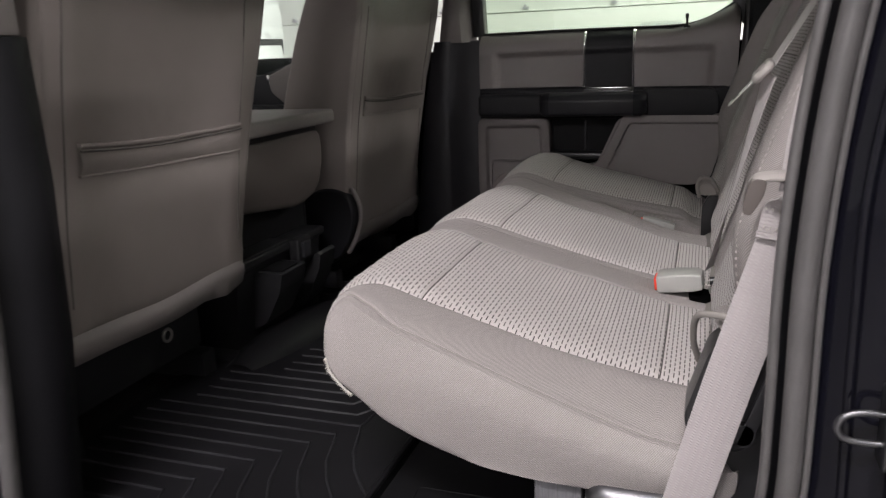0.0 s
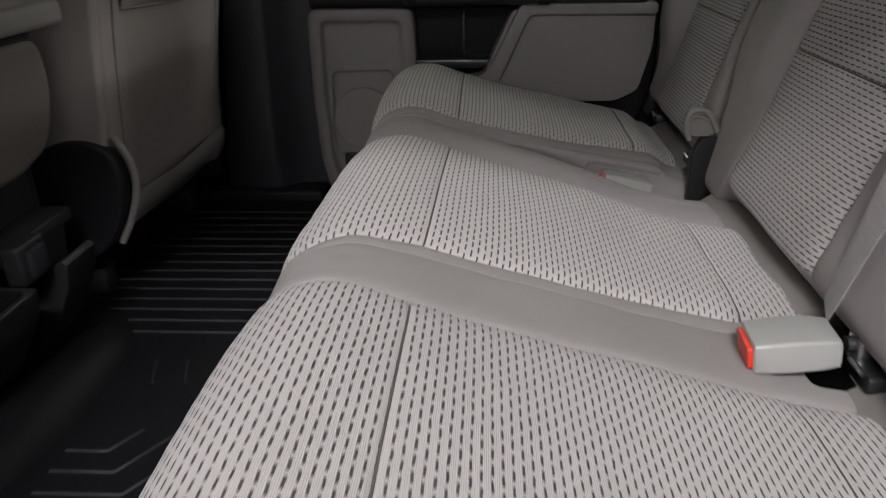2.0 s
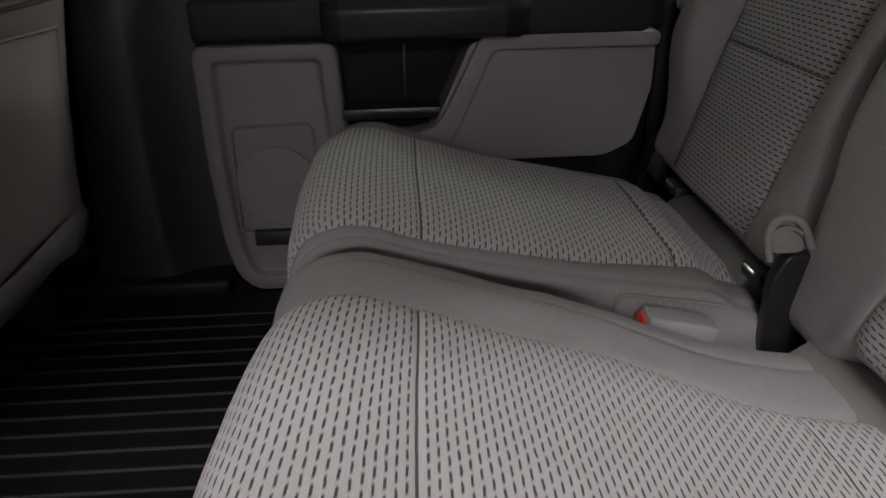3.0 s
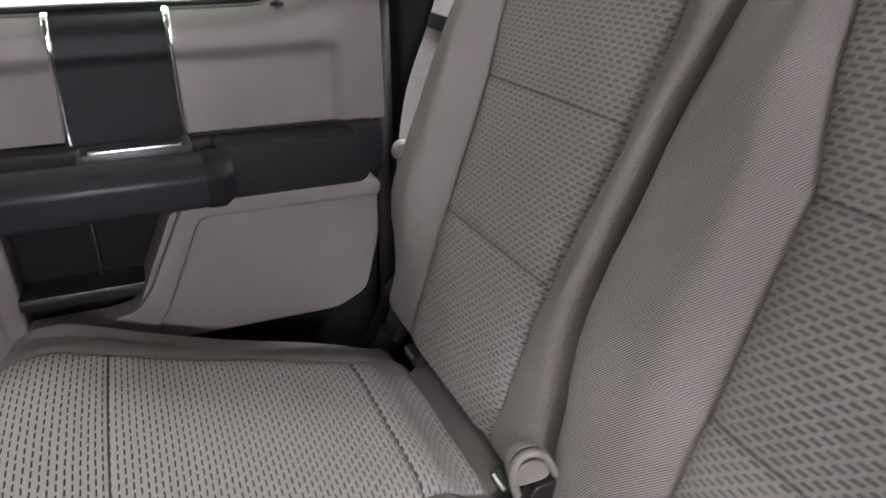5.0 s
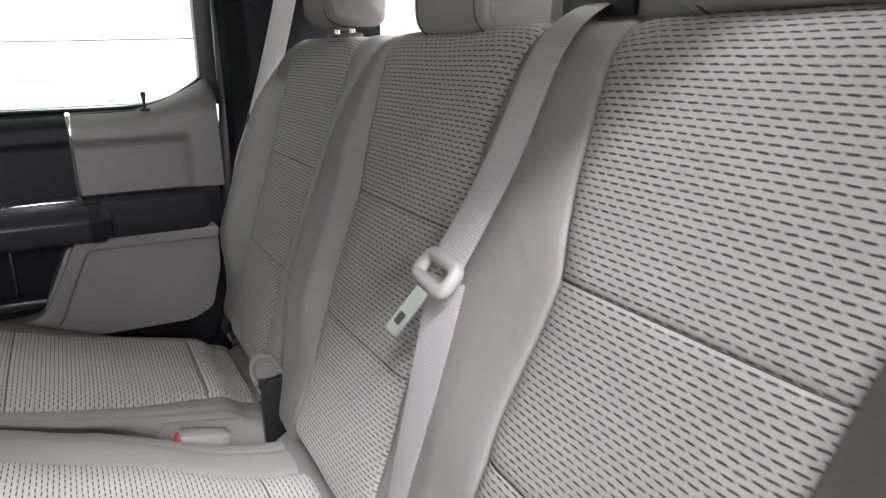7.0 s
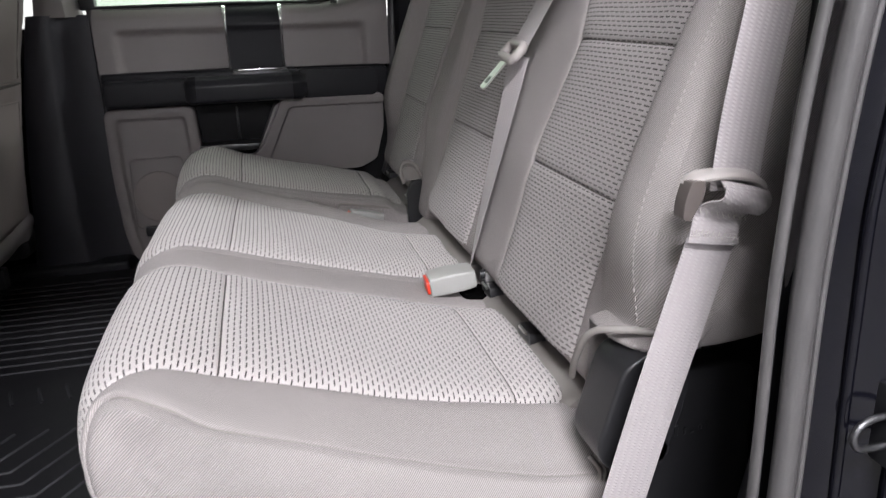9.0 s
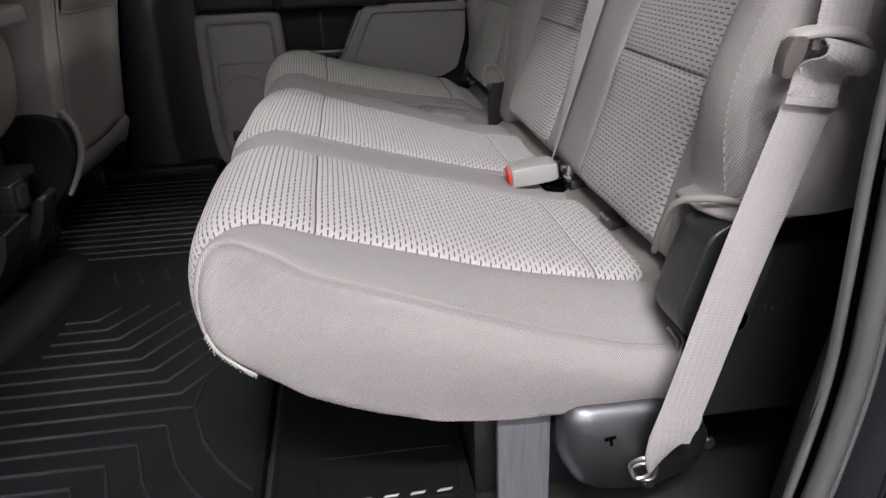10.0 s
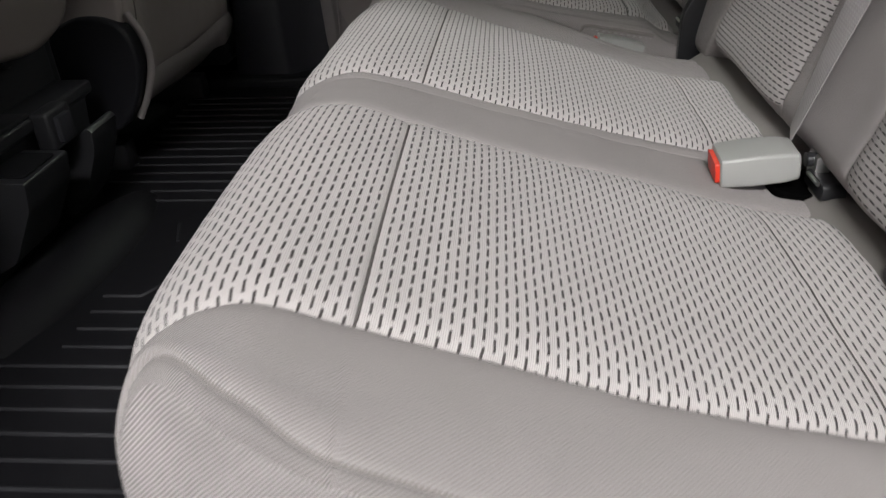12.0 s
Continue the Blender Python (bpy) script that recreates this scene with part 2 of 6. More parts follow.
def finish(bm, name, mat, smooth=True, angle=40):
    bmesh.ops.recalc_face_normals(bm, faces=bm.faces)
    me = bpy.data.meshes.new(name)
    bm.to_mesh(me)
    bm.free()
    me.materials.append(mat)
    if smooth:
        for p in me.polygons:
            p.use_smooth = True
        me.set_sharp_from_angle(angle=radians(angle))
    return me


def part(name, bm, mat, parent=None, label="", smooth=True, angle=40):
    """Links a bmesh, laid out in world metres, as one mesh object under its thing."""
    me = finish(bm, name, mat, smooth, angle)
    ob = new(name, me)
    if parent is not None:
        ob.parent = parent
        base = Vector()
        p = parent
        while p is not None:
            base += Vector(p.location)
            p = p.parent
        ob.location = -base
    if label:
        ob["label"] = label
    return ob


def solid(name, bm, mat, label, category, group="", kind="", angle=40):
    return tagged(part(name, bm, mat, None, "", True, angle), label, category, group, kind)


def box(x0, x1, y0, y1, z0, z1, bevel=0.004, seg=2, bm=None, turn=None):
    b = bmesh.new()
    bmesh.ops.create_cube(b, size=1)
    for v in b.verts:
        v.co = Vector((x0 + (v.co.x + 0.5) * (x1 - x0), y0 + (v.co.y + 0.5) * (y1 - y0), z0 + (v.co.z + 0.5) * (z1 - z0)))
    if bevel > 0:
        bmesh.ops.bevel(b, geom=list(b.edges), offset=bevel, segments=seg, profile=0.6, affect="EDGES", clamp_overlap=True)
    if turn is not None:
        bmesh.ops.transform(b, matrix=turn, verts=b.verts)
    return merge(b, bm)


def merge(b, bm):
    if bm is None:
        return b
    me = bpy.data.meshes.new("tmp")
    b.to_mesh(me)
    b.free()
    bm.from_mesh(me)
    bpy.data.meshes.remove(me)
    return bm


def prism(poly, axis, d0, d1, bevel=0.004, seg=2, bm=None):
    """A polygon in the two other axes, extruded along axis from d0 to d1, with rounded edges."""
    b = bmesh.new()

    def at(p, d):
        return {"x": (d, p[0], p[1]), "y": (p[0], d, p[1]), "z": (p[0], p[1], d)}[axis]
    lo = [b.verts.new(at(p, d0)) for p in poly]
    hi = [b.verts.new(at(p, d1)) for p in poly]
    n = len(poly)
    b.faces.new(lo)
    b.faces.new(hi[::-1])
    for i in range(n):
        b.faces.new((lo[i], hi[i], hi[(i + 1) % n], lo[(i + 1) % n]))
    bmesh.ops.recalc_face_normals(b, faces=b.faces)
    if bevel > 0:
        sharp = [e for e in b.edges if len(e.link_faces) == 2 and e.calc_face_angle(0) > radians(25)]
        bmesh.ops.bevel(b, geom=sharp, offset=bevel, segments=seg, profile=0.6, affect="EDGES", clamp_overlap=True)
    return merge(b, bm)


def round_poly(pts, r, n=5):
    """Rounds the corners of a polygon."""
    out = []
    m = len(pts)
    for i in range(m):
        p, a, c = Vector(pts[i]), Vector(pts[i - 1]), Vector(pts[(i + 1) % m])
        k = min(r, (a - p).length * 0.45, (c - p).length * 0.45)
        p0, p1 = p + (a - p).normalized() * k, p + (c - p).normalized() * k
        for j in range(n + 1):
            t = j / n
            q = p0 * (1 - t) ** 2 + p * 2 * t * (1 - t) + p1 * t * t
            out.append((q.x, q.y))
    return out


def spline(pts, n, closed=False):
    """Catmull-Rom through points, n samples a span."""
    P = [Vector(p) for p in pts]
    m = len(P)
    out = []
    spans = m if closed else m - 1
    for i in range(spans):
        if closed:
            a, b, c, d = P[i - 1], P[i], P[(i + 1) % m], P[(i + 2) % m]
        else:
            a, b, c, d = P[max(i - 1, 0)], P[i], P[i + 1], P[min(i + 2, m - 1)]
        for j in range(n):
            t = j / n
            out.append(0.5 * ((2 * b) + (c - a) * t + (2 * a - 5 * b + 4 * c - d) * t * t + (3 * b - a - 3 * c + d) * t ** 3))
    if not closed:
        out.append(P[-1])
    return out


def tube(path, r, sides=10, bm=None, closed=False):
    b = bmesh.new()
    pts = [Vector(p) for p in path]
    n = len(pts)
    rings = []
    s = None
    for i, p in enumerate(pts):
        d = (pts[(i + 1) % n] - pts[i - 1]) if closed else (pts[min(i + 1, n - 1)] - pts[max(i - 1, 0)])
        d.normalize()
        if s is None:
            s = d.cross(Vector((0, 0, 1)) if abs(d.z) < 0.8 else Vector((0, 1, 0)))
        s = (s - d * s.dot(d)).normalized()
        t = s.cross(d)
        rings.append([b.verts.new(p + r * (math.cos(a) * s + math.sin(a) * t)) for a in (2 * math.pi * k / sides for k in range(sides))])
    for i in range(n if closed else n - 1):
        A, B = rings[i], rings[(i + 1) % n]
        for k in range(sides):
            b.faces.new((A[k], A[(k + 1) % sides], B[(k + 1) % sides], B[k]))
    if not closed:
        b.faces.new(rings[0][::-1])
        b.faces.new(rings[-1])
    return merge(b, bm)


def ribbon(path, wide, width, thick, bm=None, sag=0.0):
    """A strap along path; wide gives the direction of its width at each end."""
    b = bmesh.new()
    uvl = b.loops.layers.uv.new("cloth")
    pts = [Vector(p) for p in path]
    n = len(pts)
    w0, w1 = Vector(wide[0]).normalized(), Vector(wide[-1]).normalized()
    cols = 6
    length, grid = 0.0, []
    for i, p in enumerate(pts):
        if i:
            length += (p - pts[i - 1]).length
        w = w0.lerp(w1, i / max(1, n - 1)).normalized()
        d = (pts[min(i + 1, n - 1)] - pts[max(i - 1, 0)]).normalized()
        w = (w - d * w.dot(d)).normalized()
        nn = w.cross(d).normalized()
        top, bot = [], []
        for k in range(cols + 1):
            t = k / cols - 0.5
            lift = sag * (1 - 4 * t * t)
            edge = 1.0 if 0 < k < cols else 0.35
            top.append((b.verts.new(p + w * width * t + nn * (thick / 2 * edge + lift)), t * width + width / 2, length))
            bot.append((b.verts.new(p + w * width * t - nn * (thick / 2 * edge - lift)), t * width + width / 2, length))
        grid.append(top + bot[::-1])
    m = len(grid[0])
    for i in range(n - 1):
        for k in range(m):
            q = (grid[i][k], grid[i][(k + 1) % m], grid[i + 1][(k + 1) % m], grid[i + 1][k])
            f = b.faces.new([v[0] for v in q])
            for lp, v in zip(f.loops, q):
                lp[uvl].uv = (v[1], v[2])
    b.faces.new([v[0] for v in grid[0]][::-1])
    b.faces.new([v[0] for v in grid[-1]])
    return merge(b, bm)


def disc(center, axis, r, h, bevel=0.003, sides=40, bm=None, squash=1.0):
    b = bmesh.new()
    ax = Vector(axis).normalized()
    s = ax.cross(Vector((0, 0, 1)))
    if s.length < 0.1:
        s = Vector((1, 0, 0))
    s.normalize()
    t = s.cross(ax)
    c = Vector(center)
    lo, hi, top = [], [], []
    for k in range(sides):
        a = 2 * math.pi * k / sides
        o = s * math.cos(a) * r * squash + t * math.sin(a) * r
        lo.append(b.verts.new(c + o))
        hi.append(b.verts.new(c + o + ax * (h - bevel)))
        top.append(b.verts.new(c + o * (1 - bevel / r) + ax * h))
    for A, B in ((lo, hi), (hi, top)):
        for k in range(sides):
            b.faces.new((A[k], A[(k + 1) % sides], B[(k + 1) % sides], B[k]))
    b.faces.new(lo[::-1])
    b.faces.new(top)
    return merge(b, bm)


def samples(a, b, step, keys, fine=(-0.006, -0.003, -0.0012, 0.0, 0.0012, 0.003, 0.006)):
    """Even samples from a to b with closer ones about the keys."""
    n = max(2, int((b - a) / step))
    vals = [a + (b - a) * i / n for i in range(n + 1)]
    for k in keys:
        vals = [v for v in vals if abs(v - k) > 0.0085 or v in (a, b)]
        vals += [k + f for f in fine if a < k + f < b]
    return sorted(set(round(v, 5) for v in vals))


def ease(v):
    v = max(0.0, min(1.0, v))
    return v * v * (3 - 2 * v)


def upholstery(profile, ya, yb, ra, rb, inserts, cuts, first, last, shape=None, seam=0.0032, puff=0.006, side_cut=True, depth=(0.03, 0.014), lines=(), caps=(0.012, 0.012), pleats=False):
    """A padded block: a closed profile in x and z, carried from ya to yb with rounded ends. inserts: spans of y that hold
    dashed cloth, between the arc lengths first and last of the profile, with cross seams at the arc lengths cuts.
    Returns a bmesh for each cloth panel by name, and the lines of the seams."""
    line = spline([(p[0], 0, p[1]) for p in profile], 14, True)
    arc = [0.0]
    for i in range(len(line)):
        arc.append(arc[-1] + (line[(i + 1) % len(line)] - line[i]).length)
    total = arc[-1]

    def on(s):
        s %= total
        lo, hi = 0, len(line)
        while hi - lo > 1:
            mid = (lo + hi) // 2
            lo, hi = (mid, hi) if arc[mid] <= s else (lo, mid)
        t = (s - arc[lo]) / max(1e-9, arc[lo + 1] - arc[lo])
        return line[lo].lerp(line[(lo + 1) % len(line)], t)

    def normal(s):
        d = on(s + 0.004) - on(s - 0.004)
        return Vector((-d.z, 0, d.x)).normalized()
    flip = 1.0
    mid = sum(line, Vector()) / len(line)
    if (on(total * 0.3) - mid).dot(normal(total * 0.3)) < 0:
        flip = -1.0
    ss = [s for s in samples(0, total, 0.009, [c for c in (*cuts, first, last)]) if s < total - 1e-4]
    edge_keys = [v for a, b in inserts for v in (a, b)] + list(lines)
    ends = []
    for y, r, sg in ((ya, ra, 1), (yb, rb, -1)):
        ends += [y + sg * r * (1 - math.cos(k * math.pi / 16)) for k in range(9)]
        if side_cut:
            ends += [y + sg * (r * 0.29 + d) for d in (-0.003, -0.0012, 0.0012, 0.003)]
    ys = [y for y in samples(ya, yb, 0.010, edge_keys) if ya + ra < y < yb - rb] + ends
    ys = sorted(set(round(y, 5) for y in ys))
    pos = {}
    for j, y in enumerate(ys):
        for i, s in enumerate(ss):
            n = normal(s) * flip
            d = 0.0
            for r, q in ((ra, y - ya), (rb, yb - y)):
                if q < r:
                    e = (depth[1] + (depth[0] - depth[1]) * max(0.0, min(1.0, n.z * 1.6 - 0.3))) * (0.62 if r < 0.03 and depth[0] > 0.04 else 1.0)
                    d -= e * (1 - math.sqrt(max(0, 1 - ((0.8 if pleats and r == ra else 1.0) * (1 - q / r)) ** 2)))
            inside = first <= s <= last
            for a, b in inserts:
                if inside and a <= y <= b:
                    u = (y - a) / (b - a) * 2 - 1
                    d += puff * (1 - u ** 6)
                    for c in cuts:
                        d -= seam * (0.9 * math.exp(-((s - c) / 0.0024) ** 2) + 0.12 * math.exp(-((s - c) / 0.010) ** 2)) * (1 if first < c < last else 0)
                if first - 0.01 <= s <= last + 0.01:
                    for e in (a, b):
                        d -= seam * math.exp(-((y - e) / 0.0022) ** 2) + seam * 0.5 * math.exp(-((y - e) / 0.009) ** 2)
            if side_cut:
                for r, q in ((ra, y - ya), (rb, yb - y)):
                    d -= 0.0022 * math.exp(-((q - r * 0.29) / 0.0018) ** 2)
            for e in lines:
                if first <= s <= last:
                    d -= 0.0022 * math.exp(-((y - e) / 0.0018) ** 2) + 0.0012 * math.exp(-((y - e - 0.004) / 0.006) ** 2)
            d += 0.0035 * noise.noise(Vector((s * 7, y * 7, ya * 3))) + 0.0010 * noise.noise(Vector((s * 38, y * 38, 5)))
            p = on(s) + n * d
            p.y = y
            if shape is not None:
                p = shape(p, s, n)
            pos[i, j] = p
    across = {}
    for i in range(len(ss)):
        held = [any(a <= y <= b for a, b in inserts) for y in ys]
        if not any(held):
            held[len(ys) // 2] = True
        flat = [any(a + 0.020 <= y <= b - 0.020 for a, b in inserts) for y in ys]
        if not any(flat):
            flat = held
        start, rising = flat.index(True), [False] * (len(ys) + 1)
        for j in range(start, len(ys)):
            across[i, j] = pos[i, j].y if flat[j] else across[i, j - 1] + (pos[i, j] - pos[i, j - 1]).length
        for j in range(len(ys) - 2, start, -1):
            if held[j] and not flat[j] and (flat[j + 1] or rising[j + 1]):
                rising[j] = True
                across[i, j] = across[i, j + 1] - (pos[i, j + 1] - pos[i, j]).length
        for j in range(start - 1, -1, -1):
            across[i, j] = across[i, j + 1] - (pos[i, j + 1] - pos[i, j]).length
    panels = {}

    def which(s, y):
        if first <= s <= last:
            for k, (a, b) in enumerate(inserts):
                if a <= y <= b:
                    return "insert", k, sum(s > c for c in cuts)
        return "cover", 0, 0
    m, n = len(ss), len(ys)
    made = {}
    for j in range(n - 1):
        for i in range(m):
            i2 = (i + 1) % m
            s1 = ss[i2] if i2 else total
            key = which((ss[i] + s1) / 2, (ys[j] + ys[j + 1]) / 2)
            if key not in panels:
                panels[key] = bmesh.new()
                panels[key].loops.layers.uv.new("cloth")
                made[key] = {}
            b, mk = panels[key], made[key]
            q = [(i, j), (i2, j), (i2, j + 1), (i, j + 1)]
            for k in q:
                if k not in mk:
                    mk[k] = b.verts.new(pos[k])
            f = b.faces.new([mk[k] for k in q])
            uvl = b.loops.layers.uv["cloth"]
            for lp, (a, c), sv in zip(f.loops, q, (ss[i], s1, s1, ss[i])):
                lp[uvl].uv = (across[a, c], sv)
    b, mk = panels["cover", 0, 0], made["cover", 0, 0]
    uvl = b.loops.layers.uv["cloth"]
    for j, sg, cap in ((0, -1, caps[0]), (n - 1, 1, caps[1])):
        prev = [(i, j) for i in range(m)]
        for k in prev:
            if k not in mk:
                mk[k] = b.verts.new(pos[k])
        ring = [mk[k] for k in prev]
        c = sum((v.co for v in ring), Vector()) / m
        xx, zz, xz = (sum(f(v.co.x - c.x, v.co.z - c.z) for v in ring) for f in (lambda a, e: a * a, lambda a, e: e * e, lambda a, e: a * e))
        turn = 0.5 * math.atan2(2 * xz, xx - zz)
        axis = Vector((math.cos(turn), 0, math.sin(turn)))
        along = [(v.co - c).dot(axis) for v in ring]
        lo_a, hi_a = min(along), max(along)
        room = 0.42 * min(max(abs((v.co - c).dot(Vector((-axis.z, 0, axis.x)))) for v in ring), (hi_a - lo_a) / 3)
        rim = np.array([(v.co.x, v.co.z) for v in ring])
        rim_y = np.array([v.co.y for v in ring])

        def filled(p):
            # mean value coordinates: the taut surface spanned by the rim
            d = rim - (p.x, p.z)
            r = np.maximum(np.hypot(d[:, 0], d[:, 1]), 1e-6)
            e = np.roll(d, -1, 0)
            half = np.tan(np.arctan2(d[:, 0] * e[:, 1] - d[:, 1] * e[:, 0], (d * e).sum(1)) / 2)
            w = (half + np.roll(half, 1)) / r
            return float((w * rim_y).sum() / w.sum())
        spine = [c + axis * max(lo_a + 2.6 * room, min(hi_a - 2.6 * room, a)) for a in along]
        first_ring = [v.co.copy() for v in ring]
        for step in range(1, 11):
            t = step / 10
            cur = []
            for v0, q in zip(first_ring, spine):
                p = v0.lerp(q, t)
                crease = 0.0005 * math.sin((p.x + p.z) * 270) * math.exp(-((p.x + 0.072) ** 2 + (p.z - 0.305) ** 2) / 0.0016) if pleats and sg < 0 else 0.0
                p.y = filled(p) + crease + sg * cap * (max(0.1, min(1.0, (0.22 - p.x) / 0.10)) if cap < 0 else 1.0) * math.sin(math.pi / 2 * t) + 0.002 * noise.noise(Vector((p.x * 9, p.z * 9, 1)))
                cur.append(b.verts.new(p))
            for i in range(m):
                f = b.faces.new((ring[i], ring[(i + 1) % m], cur[(i + 1) % m], cur[i]))
                for lp in f.loops:
                    lp[uvl].uv = (-lp.vert.co.z, lp.vert.co.x)
            ring = cur

    def surface(s, y):
        i = min(range(m), key=lambda k: abs(ss[k] - s))
        j = min(range(n), key=lambda k: abs(ys[k] - y))
        return pos[i, j]
    return panels, surface, total


def arc_at(profile, want):
    """Arc length of the spline profile nearest to a point."""
    line = spline([(p[0], 0, p[1]) for p in profile], 14, True)
    a, best = 0.0, (9, 0)
    for i, p in enumerate(line):
        d = math.hypot(p.x - want[0], p.z - want[1])
        best = min(best, (d, a))
        a += (line[(i + 1) % len(line)] - p).length
    return best[1]


# ---------------------------------------------------------------- cab shell
def cab_shell():
    # floor pan with carpet
    b = box(-1.75, 0.76, -0.27, 1.56, -0.06, -0.012, 0.006)
    tagged(part("floor", b, M_CARPET), "black carpeted cab floor under the seats", "floor", kind="structure")
    # closed underside down to the garage floor
    b = box(-1.78, 0.80, -0.24, 1.56, GROUND, -0.064, 0.03, 2)
    tagged(part("underbody", b, M_DARK), "black underbody of the truck over the garage floor", "underbody", kind="structure")
    # headliner
    b = box(-1.2, 0.80, -0.22, 1.50, 1.22, 1.27, 0.02)
    tagged(part("ceiling", b, M_LINER), "grey cloth headliner of the truck cab", "ceiling", kind="structure")
    b = box(-1.25, 0.80, -0.30, 1.60, 1.285, 1.30, 0.006)
    tagged(part("roof", b, M_PAINT), "black painted steel truck roof", "roof", kind="structure")
    # unseen roof rail over the open doorway, placed to shade the upper backrests
    b = prism(round_poly([(-0.305, 1.283), (-0.305, 1.215), (-0.265, 1.172), (-0.225, 1.155), (-0.19, 1.18), (-0.185, 1.24), (-0.20, 1.283)], 0.012, 4), "x", -0.50, 0.80, 0.003, 2)
    tagged(part("roof_rail", b, M_CHAR), "unseen charcoal roof rail over the open doorway, shading the backrests", "roof rail", kind="structure")
    # rear wall with the window opening
    b = bmesh.new()
    box(0.725, 0.80, -0.27, 1.56, -0.06, 0.80, 0.004, bm=b)
    box(0.725, 0.80, -0.27, -0.10, 0.80, 1.28, 0.004, bm=b)
    box(0.725, 0.80, 1.40, 1.56, 0.80, 1.28, 0.004, bm=b)
    box(0.725, 0.80, -0.10, 1.40, 1.17, 1.28, 0.004, bm=b)
    tagged(part("wall_rear", b, M_CHAR), "dark rear cab wall round the back window", "wall", kind="structure")
    w = root("window_rear", (0.76, 0.65, 0.80), "clear fixed back window of the cab", "window", kind="structure")
    b = box(0.757, 0.762, -0.10, 1.40, 0.80, 1.17, 0)
    part("pane", b, M_REAR, w)
    # seam line of the sliding pane
    b = box(0.750, 0.768, -0.10, 1.40, 0.80, 0.812, 0.002)
    part("window_frame", b, M_BLACK, w, "black rubber surround")
    # firewall and windscreen base
    b = box(-1.80, -1.70, -0.27, 1.56, -0.06, 0.62, 0.01)
    tagged(part("wall_front", b, M_CHAR), "dark bulkhead ahead of the front seats", "wall", kind="structure")
    b = prism([(-1.72, 0.10), (-1.72, 0.60), (-1.55, 0.64), (-1.28, 0.58), (-1.22, 0.48), (-1.30, 0.30), (-1.40, 0.12)], "y", -0.20, 1.50, 0.02, 3)
    solid("dashboard", b, M_ARM, "dark grey moulded truck dashboard ahead of the seats", "dashboard")


def far_side():
    # sill and body side below and beyond the rear door
    b = bmesh.new()
    box(-1.80, 0.80, 1.56, 1.62, -0.25, 0.66, 0.01, bm=b)
    box(-1.20, 0.80, 1.52, 1.60, 1.20, 1.28, 0.01, bm=b)
    tagged(part("wall_far", b, M_PAINT), "black painted outer body side of the truck", "wall", kind="structure")
    # middle pillar: charcoal lower cover with a fold, grey upper cover
    p = root("pillar_far", (-0.46, 1.50, 0.0), "charcoal lower and grey upper middle pillar trim", "pillar", kind="structure")
    rows = [(-0.02, -0.60, -0.44, -0.34), (0.10, -0.585, -0.455, -0.352), (0.30, -0.565, -0.455, -0.352), (0.50, -0.54, -0.452, -0.352), (0.69, -0.50, -0.44, -0.352)]
    b = bmesh.new()
    grid = []
    for z, xa, xf, xb in rows:
        grid.append([b.verts.new(v) for v in ((xa, 1.56, z), (xa, 1.475, z), (xa + 0.03, 1.458, z), (xf - 0.015, 1.452, z), (xf + 0.004, 1.458, z), (xf + 0.03, 1.485, z), (xb - 0.004, 1.50, z), (xb, 1.56, z))])
    for A, B in zip(grid, grid[1:]):
        for k in range(7):
            b.faces.new((A[k], A[k + 1], B[k + 1], B[k]))
    part("lower_cover", b, M_PILLAR, p, "charcoal moulded cover", angle=50)
    b = bmesh.new()
    grid = []
    for z, xa, xb in ((0.685, -0.485, -0.378), (0.80, -0.47, -0.385), (1.0, -0.45, -0.385), (1.24, -0.43, -0.38)):
        grid.append([b.verts.new(v) for v in ((xa, 1.56, z), (xa + 0.005, 1.468, z), (xa + 0.03, 1.455, z), (xb - 0.025, 1.462, z), (xb, 1.50, z), (xb, 1.56, z))])
    for A, B in zip(grid, grid[1:]):
        for k in range(5):
            b.faces.new((A[k], A[k + 1], B[k + 1], B[k]))
    b.faces.new(grid[0])
    part("upper_cover", b, M_TRIM, p, "grey upper cover")
    # seal between pillar and rear door
    b = tube(spline([(-0.35, 1.515, 0.02), (-0.350, 1.515, 0.3), (-0.352, 1.515, 0.70), (-0.37, 1.515, 1.0), (-0.375, 1.515, 1.2)], 6), 0.010)
    tagged(part("door_seal_front", b, M_SEAL), "black rubber door seal along the pillar", "seal", kind="structure")
    # rear pillar trim behind the door
    p = root("pillar_rear_far", (0.55, 1.45, 0.2), "charcoal rear quarter trim beside the seat back", "pillar", kind="structure")
    b = prism([(0.452, 1.50), (0.462, 1.452), (0.50, 1.425), (0.725, 1.395), (0.725, 1.56), (0.452, 1.56)], "z", -0.02, 1.23, 0.008, 2)
    part("lower_cover", b, M_CHAR, p)
    b = tube(spline([(0.436, 1.50, 0.05), (0.440, 1.50, 0.4), (0.452, 1.50, 0.62), (0.460, 1.50, 0.80), (0.475, 1.50, 1.2)], 6), 0.014, 12)
    part("seal_strip", b, M_SEAL, p, "black rubber seal strip")


